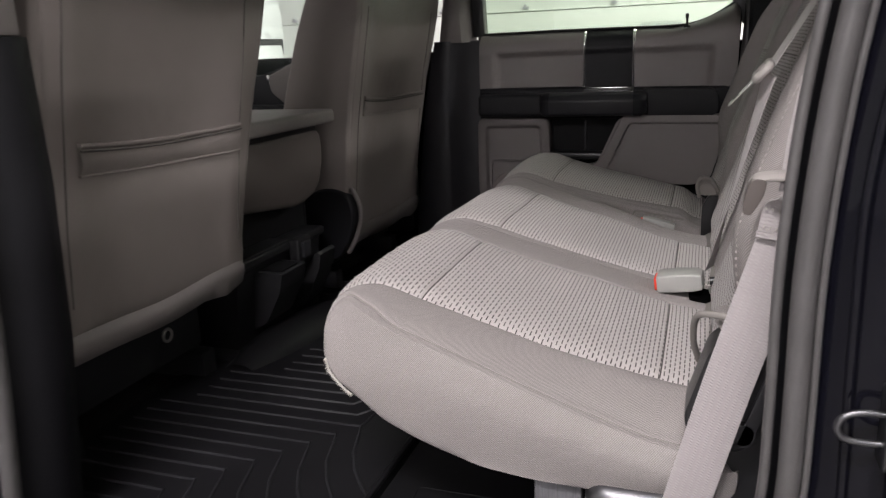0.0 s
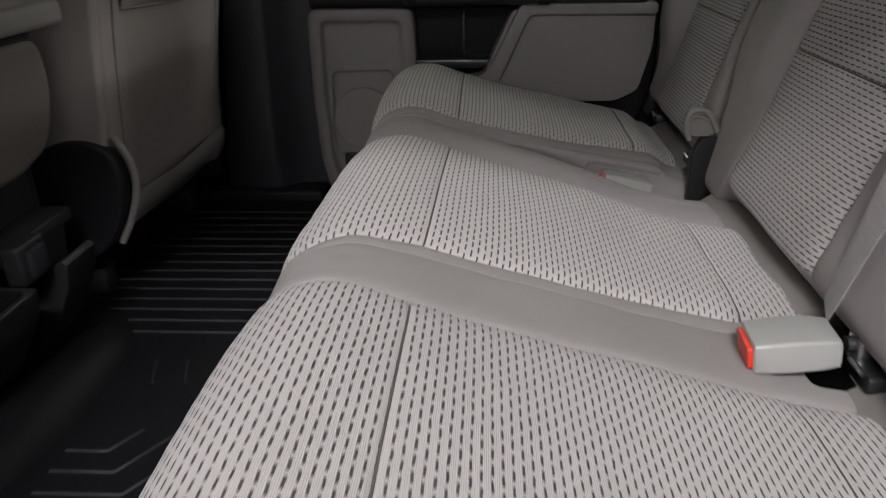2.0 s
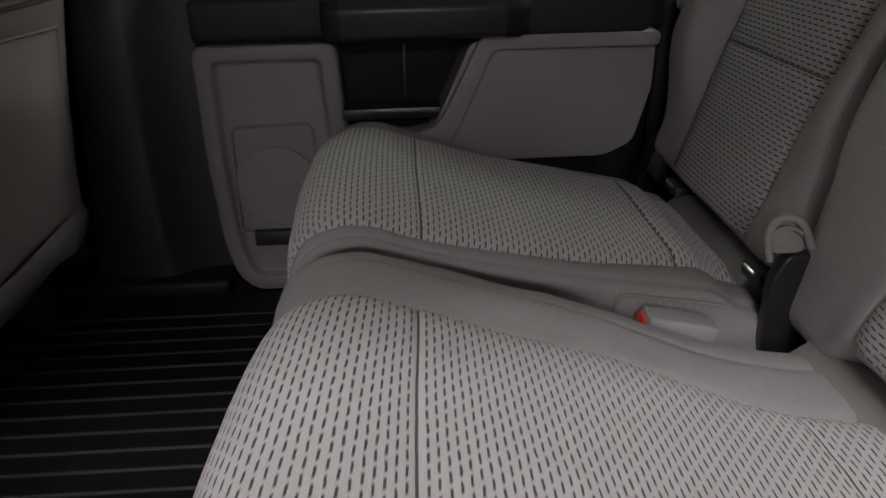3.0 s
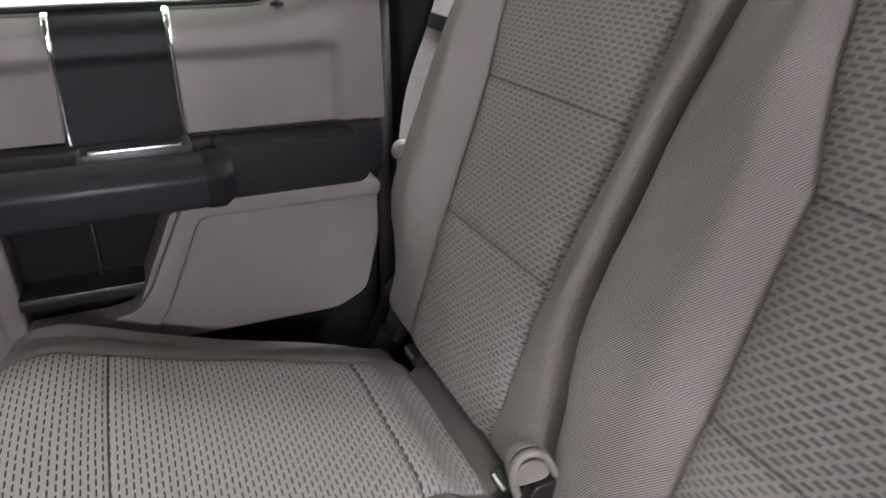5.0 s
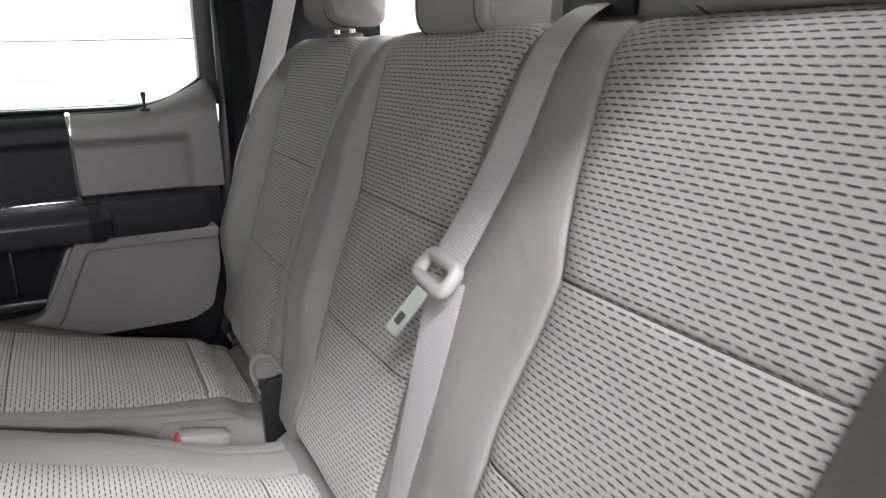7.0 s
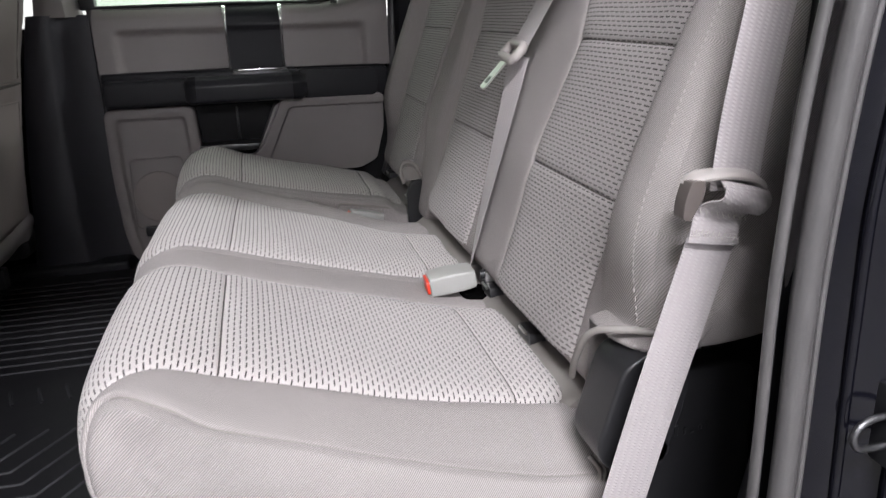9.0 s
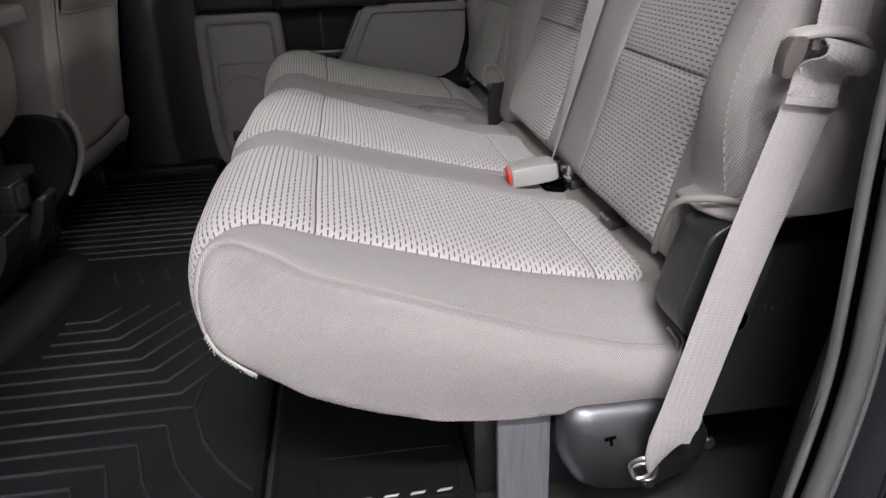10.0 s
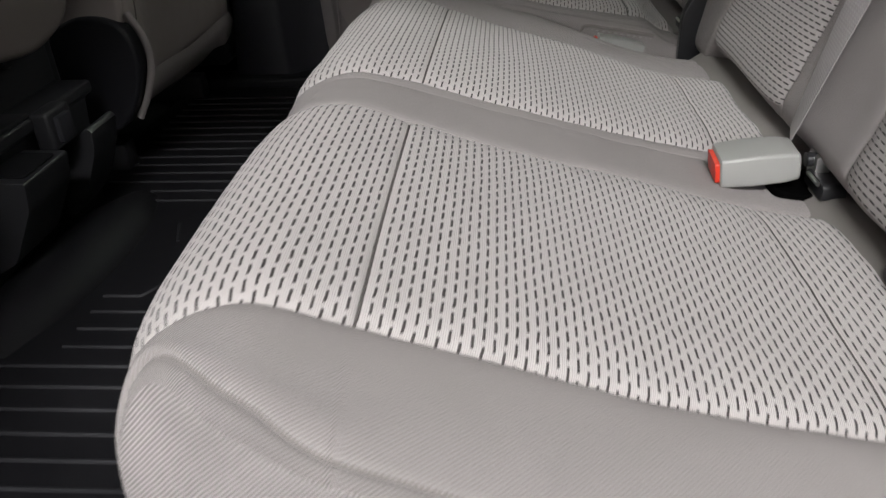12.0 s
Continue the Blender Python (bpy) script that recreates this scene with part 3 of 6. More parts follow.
def rear_door_far():
    d = root("truck_door", (0.0, 1.50, 0.02), "closed rear truck door with grey panels and charcoal armrest", "door")
    # backing shell, charcoal
    shell = [(-0.345, 0.06), (-0.345, 0.700), (0.27, 0.700), (0.34, 0.713), (0.385, 0.735), (0.425, 0.762), (0.436, 0.73), (0.432, 0.55), (0.425, 0.40), (0.410, 0.15), (0.37, 0.05), (-0.28, 0.03)]
    part("backing_panel", prism(round_poly(shell, 0.03, 4), "y", 1.492, 1.545, 0.004), M_DARK, d, "charcoal backing")
    # formed upper trim: a ledge under the glass, then a recessed field
    def face_y(z, top):
        k = (top - z)
        if k < 0.036:
            return 1.500 - 0.038 * math.sin(math.pi / 2 * k / 0.036) ** 0.8
        return 1.462 - 0.006 * math.sin(math.pi * min(1, (k - 0.036) / 0.03) / 2)

    def step(v):
        v = max(0.0, min(1.0, v))
        return v * v * (3 - 2 * v)

    def formed(name, mat, xa, xb, zlow, ztop, hollow, label):
        b = bmesh.new()
        nx, nz = max(6, int((xb - xa) / 0.008)), 34
        rows = []
        for i in range(nx + 1):
            x = xa + (xb - xa) * i / nx
            zt, zb = ztop(x), zlow(x)
            col = []
            for k in range(nz + 1):
                z = zt + (zb - zt) * k / nz
                y = face_y(z, zt)
                if hollow is not None:
                    h0, h1, hz = hollow
                    y += 0.013 * step((hz - z) / 0.022) * step((x - h0) / 0.022) * step((h1 - x) / 0.022)
                else:
                    y += 0.006 * step((0.652 - z) / 0.018)
                col.append(b.verts.new((x, y, z)))
            rows.append(col)
        for A, B in zip(rows, rows[1:]):
            for k in range(nz):
                b.faces.new((A[k], A[k + 1], B[k + 1], B[k]))
        for r in (rows[0], rows[-1]):
            edge = [b.verts.new((v.co.x, 1.503, v.co.z)) for v in r]
            for k in range(nz):
                b.faces.new((r[k], r[k + 1], edge[k + 1], edge[k]))
        part(name, b, mat, d, label, angle=50)

    def rear_top(x):
        if x < 0.25:
            return 0.702
        u = (x - 0.25) / 0.17
        return 0.702 + 0.062 * u ** 1.6 if x < 0.420 else 0.764 - 1.6 * (x - 0.420)
    formed("upper_panel", M_TRIM, 0.141, 0.431, lambda x: 0.532 - 0.01 * (x - 0.14), rear_top, (0.10, 0.372, 0.652), "grey soft upper panel")
    formed("upper_panel", M_TRIM, -0.344, -0.0145, lambda x: 0.538, lambda x: 0.702, (-0.300, 0.05, 0.652), "grey soft upper panel")
    formed("inlay", M_CHAR, -0.0085, 0.135, lambda x: 0.531, lambda x: 0.702, None, "charcoal inlay")
    for x in (-0.011, 0.137):
        pts = [(x, 1.500, 0.704), (x, 1.476, 0.694), (x, 1.461, 0.672), (x, 1.4545, 0.650), (x, 1.460, 0.60), (x, 1.460, 0.534)]
        b = bmesh.new()
        rows = []
        for q in spline(pts, 5):
            rows.append([b.verts.new((q.x + dx, q.y + dy, q.z)) for dx, dy in ((-0.0055, 0.012), (-0.0045, 0.0), (0, -0.003), (0.0045, 0.0), (0.0055, 0.012))])
        for A, B in zip(rows, rows[1:]):
            for k in range(4):
                b.faces.new((A[k], A[k + 1], B[k + 1], B[k]))
        part("chrome_strip", b, M_CHROME, d, "narrow bright chrome strip", angle=60)
    # armrest: dark band, grip bar and the rear block
    part("arm_band", prism([(-0.342, 0.440), (-0.342, 0.538), (0.404, 0.531), (0.424, 0.52), (0.424, 0.45), (0.404, 0.440)], "y", 1.444, 1.50, 0.010, 3), M_CHAR, d, "charcoal band")
    part("arm_block_front", box(-0.335, -0.115, 1.395, 1.475, 0.452, 0.520, 0.014, 4), M_CHAR, d, "charcoal armrest block")
    b = prism(round_poly([(0.168, 0.456), (0.168, 0.530), (0.372, 0.526), (0.384, 0.505), (0.384, 0.462), (0.372, 0.452), (0.19, 0.453)], 0.008, 3), "y", 1.392, 1.475, 0.014, 3)
    part("arm_block_rear", b, M_CHAR, d, "charcoal armrest block")
    grip = round_poly([(1.396, 0.454), (1.362, 0.455), (1.347, 0.461), (1.342, 0.502), (1.354, 0.519), (1.372, 0.526), (1.402, 0.524)], 0.006, 4)
    part("grip_bar", prism(grip, "x", -0.100, 0.150, 0.003, 2), M_ARM, d, "graphite grip bar", angle=50)
    for x0, x1, x2 in ((-0.128, -0.114, -0.0985), (0.186, 0.170, 0.1485)):
        b = bmesh.new()
        rows = []
        for x, k, dy in ((x0, 0.80, 0.006), (x1, 1.03, 0.0), (x2, 1.03, 0.0)):
            rows.append([b.verts.new((x, 1.375 + (y - 1.375) * k + dy, 0.493 + (z - 0.493) * k)) for y, z in grip])
        n = len(grip)
        for A, B in zip(rows, rows[1:]):
            for k in range(n):
                b.faces.new((A[k], A[(k + 1) % n], B[(k + 1) % n], B[k]))
        b.faces.new(rows[0])
        b.faces.new(rows[-1])
        xa, xb = sorted((x0, x2))
        box(xa + 0.004, xb - 0.002, 1.385, 1.47, 0.466, 0.516, 0.006, 2, bm=b)
        part("grip_end", b, M_CHAR, d, angle=50)
    part("switch_plate", box(-0.003, 0.142, 1.402, 1.475, 0.500, 0.534, 0.006, 2), M_BLACK, d, "black switch plate")
    part("latch_lever", box(0.012, 0.128, 1.398, 1.410, 0.5335, 0.5375, 0.0015, 2), M_CHROME, d, "thin chrome release lever")
    # lower panels
    def inset_poly(pts, dist):
        out = []
        area = sum(p[0] * q[1] - q[0] * p[1] for p, q in zip(pts, pts[1:] + pts[:1]))
        sgn = 1 if area > 0 else -1
        for k in range(len(pts)):
            a, p, c = Vector(pts[k - 1]), Vector(pts[k]), Vector(pts[(k + 1) % len(pts)])
            d0, d1 = (p - a).normalized(), (c - p).normalized()
            n0, n1 = Vector((-d0.y, d0.x)) * sgn, Vector((-d1.y, d1.x)) * sgn
            bis = (n0 + n1).normalized()
            q = p + bis * (dist / max(0.35, bis.dot(n0)))
            out.append((q.x, q.y))
        return out

    def framed(name, pts, radius, front, back, border, label):
        b = bmesh.new()
        rows = []
        for off, y in ((0.0, back), (0.0, front + 0.008), (0.0015, front + 0.003), (0.005, front), (border, front), (border + 0.003, front + 0.002), (border + 0.007, front + 0.011), (border + 0.010, front + 0.013), (border + 0.016, front + 0.013)):
            rows.append([b.verts.new((q[0], y, q[1])) for q in round_poly(inset_poly(pts, off), max(0.004, radius - off * 0.5), 5)])
        n = len(rows[0])
        for A, B in zip(rows, rows[1:]):
            for k in range(n):
                b.faces.new((A[k], A[(k + 1) % n], B[(k + 1) % n], B[k]))
        b.faces.new(rows[-1])
        part(name, b, M_TRIM, d, label, angle=50)
    spk = [(-0.346, 0.10), (-0.353, 0.245), (-0.351, 0.447), (-0.116, 0.447), (-0.110, 0.30), (-0.105, 0.06), (-0.15, 0.0), (-0.297, -0.001), (-0.33, 0.03)]
    framed("speaker_panel", spk, 0.03, 1.440, 1.50, 0.026, "grey lower panel")
    b = tube([(p[0], 1.447, p[1]) for p in round_poly([(-0.312, 0.115), (-0.306, 0.307), (-0.169, 0.309), (-0.164, 0.115)], 0.015)], 0.0028, 6, closed=True)
    part("speaker_rim", b, M_TRIM, d)
    b = disc((-0.237, 1.449, 0.20), (0, -1, 0), 0.072, 0.004, 0.002, 40)
    part("speaker_grille", b, M_VINYL, d, "round speaker grille", angle=30)
    b = box(-0.290, -0.220, 1.438, 1.455, 0.090, 0.118, 0.004)
    part("slot", b, M_BLACK, d, "dark slot")
    face = round_poly([(0.100, 0.442), (0.398, 0.441), (0.397, 0.36), (0.372, 0.268), (0.325, 0.245), (0.020, 0.245), (0.030, 0.29)], 0.014, 4)
    part("pocket_panel", prism(face, "y", 1.408, 1.50, 0.010, 4), M_TRIM, d, "grey storage pocket panel", angle=50)
    rim = round_poly([(0.400, 0.453), (0.116, 0.454), (0.056, 0.332), (0.036, 0.308), (0.0, 0.301), (-0.108, 0.301), (-0.108, 0.262), (0.020, 0.262), (0.052, 0.268), (0.076, 0.300), (0.136, 0.430), (0.400, 0.428)], 0.012, 4)
    part("pocket_rim", prism(rim, "y", 1.392, 1.44, 0.006, 3), M_TRIM, d, "raised grey rim along the pocket", angle=50)
    # map pocket shelf between the panels
    part("pocket_shelf", box(-0.115, 0.10, 1.43, 1.50, 0.315, 0.335, 0.006), M_BLACK, d, "black pocket ledge")
    part("pocket_divider", box(-0.010, -0.004, 1.478, 1.50, 0.335, 0.43, 0.002), M_BLACK, d)
    # lock pin
    b = bmesh.new()
    disc((0.286, 1.474, 0.699), (0, 0, 1), 0.010, 0.006, 0.002, 20, bm=b)
    disc((0.286, 1.474, 0.703), (0, 0, 1), 0.0035, 0.026, 0.001, 14, bm=b)
    disc((0.286, 1.474, 0.727), (0, 0, 1), 0.0052, 0.012, 0.002, 14, bm=b)
    part("lock_pin", b, M_BLACK, d, "black lock pin")
    # glass, wiper seal and frame of the window
    b = tube(spline([(-0.345, 1.506, 0.704), (0.0, 1.506, 0.706), (0.25, 1.506, 0.705), (0.33, 1.506, 0.717), (0.38, 1.506, 0.74), (0.418, 1.506, 0.765)], 8), 0.006, 8)
    part("glass_seal", b, M_BLACK, d, "black glass seal")
    fr = bmesh.new()
    prism([(-0.375, 0.70), (-0.335, 0.70), (-0.355, 1.16), (-0.40, 1.20)], "y", 1.50, 1.545, 0.006, bm=fr)
    prism([(0.408, 0.745), (0.444, 0.70), (0.452, 1.22), (0.412, 1.17)], "y", 1.50, 1.545, 0.006, bm=fr)
    prism([(-0.40, 1.16), (0.452, 1.16), (0.452, 1.22), (-0.40, 1.22)], "y", 1.501, 1.544, 0.006, bm=fr)
    part("window_frame", fr, M_BLACK, d, "black window frame")
    b = prism([(-0.36, 0.66), (0.42, 0.66), (0.43, 1.18), (-0.37, 1.18)], "y", 1.520, 1.524, 0)
    part("pane", b, M_TINT, d, "lightly tinted side glass")


def front_far_side():
    d = root("truck_door", (-1.0, 1.50, 0.02), "closed front passenger door with dark trim", "door")
    part("door_panel", prism(round_poly([(-1.60, 0.02), (-1.62, 0.600), (-1.16, 0.602), (-0.98, 0.660), (-0.62, 0.69), (-0.60, 0.05)], 0.03), "y", 1.47, 1.55, 0.01), M_ARM, d)
    part("upper_trim", prism(round_poly([(-1.114, 0.600), (-0.983, 0.655), (-0.62, 0.680), (-0.62, 0.505), (-1.06, 0.505), (-1.108, 0.545)], 0.012), "y", 1.435, 1.468, 0.008, 3), M_TRIM, d, "grey upper trim of the door")
    part("pull_handle", box(-1.129, -1.118, 1.450, 1.468, 0.572, 0.604, 0.003), M_CHROME, d, "small bright handle end")
    part("arm_band", box(-1.35, -0.70, 1.40, 1.475, 0.42, 0.50, 0.015, 3), M_CHAR, d)
    b = bmesh.new()
    prism([(-1.70, 0.64), (-1.60, 0.64), (-1.16, 1.20), (-1.25, 1.22)], "y", 1.48, 1.55, 0.008, bm=b)
    part("window_frame", b, M_ARM, d, "grey front window pillar")
    part("pane", prism([(-1.60, 0.60), (-0.60, 0.60), (-0.60, 1.2), (-1.15, 1.2)], "y", 1.53, 1.534, 0), M_GLASS, d).visible_shadow = False
    # tall towing mirror outside the glass
    m = root("side_mirror", (-1.30, 1.65, 0.62), "black towing mirror with two stacked glasses", "mirror")
    part("housing", prism(round_poly([(1.555, 0.618), (1.550, 1.02), (1.80, 1.02), (1.842, 0.88), (1.852, 0.68), (1.82, 0.627)], 0.03), "x", -1.38, -1.28, 0.012, 3), M_BLACK, m)
    for name, poly, lean, label in (("upper_glass", [(1.568, 0.732), (1.562, 1.00), (1.785, 1.00), (1.824, 0.88), (1.834, 0.732)], 4, "main mirror glass"), ("lower_glass", [(1.570, 0.638), (1.568, 0.716), (1.826, 0.716), (1.830, 0.690), (1.810, 0.643)], 12, "wide angle glass")):
        b = prism(round_poly(poly, 0.012), "x", -1.283, -1.274, 0.002)
        zc = sum(q[1] for q in poly) / len(poly)
        bmesh.ops.transform(b, matrix=Matrix.Translation((-1.278, 0, zc)) @ Euler((0, radians(-lean), 0)).to_matrix().to_4x4() @ Matrix.Translation((1.278, 0, -zc)), verts=b.verts)
        part(name, b, M_MIRROR, m, label)
    part("arm", box(-1.39, -1.34, 1.545, 1.60, 0.65, 0.70, 0.01), M_BLACK, m)


def near_side():
    # middle pillar beside the driver's seat
    p = root("pillar_near", (-0.52, -0.23, 0.0), "charcoal lower and grey upper middle pillar trim", "pillar", kind="structure")
    b = bmesh.new()
    grid = []
    for z, xb in ((-0.06, -0.50), (0.07, -0.49), (0.30, -0.458), (0.52, -0.444), (0.70, -0.446)):
        grid.append([b.verts.new(v) for v in ((-0.64, -0.15, z), (xb - 0.05, -0.150, z), (xb - 0.012, -0.165, z), (xb, -0.20, z), (xb - 0.006, -0.235, z), (xb - 0.02, -0.255, z), (xb - 0.022, -0.285, z), (xb - 0.05, -0.30, z), (-0.64, -0.30, z))])
    for A, B in zip(grid, grid[1:]):
        for k in range(8):
            b.faces.new((A[k], A[k + 1], B[k + 1], B[k]))
    part("lower_cover", b, M_CHAR, p, "charcoal moulded cover", angle=50)
    b = prism([(-0.62, -0.15), (-0.49, -0.15), (-0.462, -0.17), (-0.455, -0.22), (-0.48, -0.29), (-0.62, -0.29)], "z", 0.701, 1.24, 0.006)
    part("upper_cover", b, M_TRIM, p, "grey upper cover")
    b = tube(spline([(-0.515, -0.278, 0.0), (-0.478, -0.278, 0.3), (-0.464, -0.278, 0.52), (-0.468, -0.278, 0.70), (-0.475, -0.278, 1.2)], 6), 0.012, 10)
    part("seal_strip", b, M_SEAL, p, "black rubber seal")
    # front driver's door, closed beside the seat
    d = root("truck_door", (-1.1, -0.27, 0.0), "closed driver's door with dark trim", "door")
    part("door_panel", box(-1.62, -0.66, -0.29, -0.21, -0.05, 0.66, 0.012), M_ARM, d)
    part("pane", box(-1.3, -0.66, -0.262, -0.258, 0.66, 1.2, 0), M_GLASS, d).visible_shadow = False
    # sill under the open doorway
    b = prism([(-0.30, -0.06), (-0.30, 0.004), (-0.27, 0.012), (-0.235, 0.006), (-0.215, -0.02), (-0.215, -0.06)], "x", -0.50, 0.37, 0.005, 2)
    tagged(part("sill", b, M_CHAR), "charcoal sill trim under the open doorway", "sill", kind="structure")
    b = box(-1.8, 2.6, -0.42, -0.30, -0.25, -0.03, 0.02, 3)
    tagged(part("rocker_panel", b, M_PAINT), "black painted body sill below the doorway", "body panel", kind="structure")
    # rear pillar: inner trim, seal, painted jamb and body side
    b = bmesh.new()
    grid = []
    prof = [(0.725, -0.10), (0.60, -0.118), (0.54, -0.135), (0.50, -0.165), (0.470, -0.205), (0.455, -0.215), (0.440, -0.235), (0.418, -0.262), (0.410, -0.282)]
    for z, dx in ((-0.03, -0.035), (0.10, -0.035), (0.20, -0.02), (0.30, 0.0), (0.5, 0.0), (0.6, 0.003), (0.8, 0.035), (1.24, 0.10)):
        grid.append([b.verts.new((x + dx * (1 if x < 0.5 else 0.3 if x < 0.6 else 0), y, z)) for x, y in prof])
    for A, B in zip(grid, grid[1:]):
        for k in range(len(prof) - 1):
            b.faces.new((A[k], A[k + 1], B[k + 1], B[k]))
    tagged(part("pillar_rear_near", b, M_CHAR, angle=50), "charcoal rear pillar trim beside the doorway", "pillar", kind="structure")
    def seal_x(z):
        return 0.0 if z > 0.3 else -0.055 * ((0.3 - z) / 0.3) ** 1.5
    path = [(0.424 + seal_x(z) + max(0, z - 0.58) * 0.16, -0.288, z) for z in (-0.02, 0.05, 0.12, 0.2, 0.28, 0.36, 0.5, 0.65, 0.8, 1.0, 1.2)]
    b = tube(spline([(x + 0.003, y, z) for x, y, z in path], 5), 0.0098, 14)
    tagged(part("door_seal_rear", b, M_SEAL), "grey-black hollow rubber door seal", "seal", kind="structure")
    b = tube(spline([(x - 0.0155, -0.279, z) for x, _, z in path], 5), 0.0046, 10)
    tube(spline([(x + 0.0155, -0.291, z) for x, _, z in path], 5), 0.0030, 8, bm=b)
    tagged(part("seal_lip", b, M_SEAL), "thin rubber lips along the door seal", "seal", kind="structure")
    b = bmesh.new()
    grid = []
    prof = [(0.436, -0.280), (0.452, -0.292), (0.462, -0.300), (0.478, -0.304), (0.492, -0.312), (0.500, -0.324), (0.512, -0.330), (0.530, -0.334), (0.545, -0.345), (0.552, -0.365), (0.560, -0.395), (0.575, -0.412), (0.62, -0.420), (2.6, -0.425)]
    for z, dx in ((-0.26, -0.09), (-0.05, -0.06), (0.05, -0.04), (0.12, -0.025), (0.2, -0.012), (0.3, 0.0), (0.5, 0.0), (0.58, 0.002), (0.7, 0.019), (1.0, 0.067), (1.28, 0.11)):
        grid.append([b.verts.new((x + dx * (1 if x < 1 else 0), y, z)) for x, y in prof])
    for A, B in zip(grid, grid[1:]):
        for k in range(len(prof) - 1):
            b.faces.new((A[k], A[k + 1], B[k + 1], B[k]))
    side = tagged(part("body_side", b, M_PAINT, angle=32), "glossy black painted door jamb and body side", "body panel", kind="structure")
    for bx, by, r in ((0.4635, -0.3015, 0.0042), (0.4955, -0.3190, 0.0060), (0.541, -0.3435, 0.0055)):
        run = [(bx - 0.03 * max(0.0, 0.22 - z) / 0.3 + 0.003 * math.sin(z * 9), by, z) for z in (0.06, 0.14, 0.22, 0.30, 0.38, 0.46, 0.54, 0.62, 0.70, 0.80, 0.92, 1.05)]
        part("pressed_bead", tube(spline([(x + max(0.0, z - 0.58) * 0.16, y, z) for x, y, z in run], 4), r, 14), M_PAINT, side)
    s = root("door_striker", (0.47, -0.32, 0.37), "shiny zinc door striker loop on the black jamb", "striker")
    part("base_plate", prism(round_poly([(-0.335, 0.340), (-0.335, 0.405), (-0.306, 0.405), (-0.306, 0.340)], 0.006, 3), "x", 0.484, 0.496, 0.002), M_BLACK, s, "black base")
    loop = spline([(0.490, -0.322, 0.383), (0.470, -0.323, 0.384), (0.457, -0.324, 0.380), (0.4525, -0.324, 0.371), (0.457, -0.324, 0.362), (0.470, -0.323, 0.359), (0.490, -0.322, 0.359)], 6)
    part("loop", tube(loop, 0.0029, 10), M_PRESS, s, "bright wire loop")


cab_shell()
far_side()
rear_door_far()
front_far_side()
near_side()


# ---------------------------------------------------------------- rear bench
CUSHION = [(0.398, 0.215), (0.376, 0.240), (0.307, 0.251), (0.201, 0.278), (0.084, 0.310), (0.0, 0.337), (-0.050, 0.354), (-0.092, 0.352), (-0.120, 0.330),
           (-0.130, 0.290), (-0.121, 0.256), (-0.076, 0.225), (0.014, 0.184), (0.11, 0.154), (0.233, 0.146), (0.320, 0.147), (0.368, 0.148), (0.398, 0.168)]
BACK = [(0.400, 0.262), (0.375, 0.288), (0.386, 0.335), (0.405, 0.400), (0.424, 0.470), (0.480, 0.632), (0.535, 0.775), (0.556, 0.815), (0.588, 0.834), (0.632, 0.828),
        (0.648, 0.795), (0.625, 0.68), (0.575, 0.50), (0.530, 0.34), (0.49, 0.27), (0.44, 0.250)]


def remap(y, k, base, levels, rows):
    """Carries a width-wise place from the even edges in base to the edges that the panels have at the level k."""
    i = 0
    while i < len(levels) - 2 and k > levels[i + 1]:
        i += 1
    t = max(0.0, min(1.0, (k - levels[i]) / (levels[i + 1] - levels[i])))
    t = t * t * (3 - 2 * t) * 0.5 + t * 0.5
    edge = [r[i] + (r[i + 1] - r[i]) * t for r in rows]
    if y <= base[0]:
        return y - base[0] + edge[0]
    for a, b, ea, eb in zip(base, base[1:], edge, edge[1:]):
        if y <= b:
            return ea + (eb - ea) * (y - a) / (b - a)
    return y - base[-1] + edge[-1]


# edges of the seat panels at eight places along the cushion, from the back over the front lip to the underside
CUSH_AT = [(0.376, 0.240), (0.30, 0.2525), (0.15, 0.292), (0.0, 0.337), (-0.050, 0.354), (-0.105, 0.343), (-0.130, 0.290), (-0.110, 0.245), (0.014, 0.184)]
WIDE_SEAT = [[-0.117, -0.117, -0.117, -0.114, -0.104, -0.064, -0.086, -0.106, -0.117], [-0.1065, -0.1065, -0.1065, -0.100, -0.080, -0.045, -0.076, -0.098, -0.1065],
             [-0.004, -0.004, -0.010, -0.006, -0.008, -0.030, -0.062, -0.085, -0.09], [0.288, 0.297, 0.301, 0.306, 0.309, 0.306, 0.300, 0.298, 0.298],
             [0.430, 0.430, 0.422, 0.420, 0.405, 0.378, 0.374, 0.374, 0.374], [0.684, 0.692, 0.738, 0.750, 0.748, 0.740, 0.735, 0.735, 0.735], [0.804, 0.808, 0.820, 0.820, 0.812, 0.800, 0.800, 0.800, 0.800]]
NARROW_SEAT = [[0.858, 0.858, 0.854, 0.850, 0.846, 0.840, 0.840, 0.840, 0.840], [0.928, 0.918, 0.888, 0.872, 0.868, 0.862, 0.862, 0.862, 0.862],
               [1.175, 1.183, 1.202, 1.214, 1.210, 1.195, 1.190, 1.190, 1.190], [1.340] * 9]
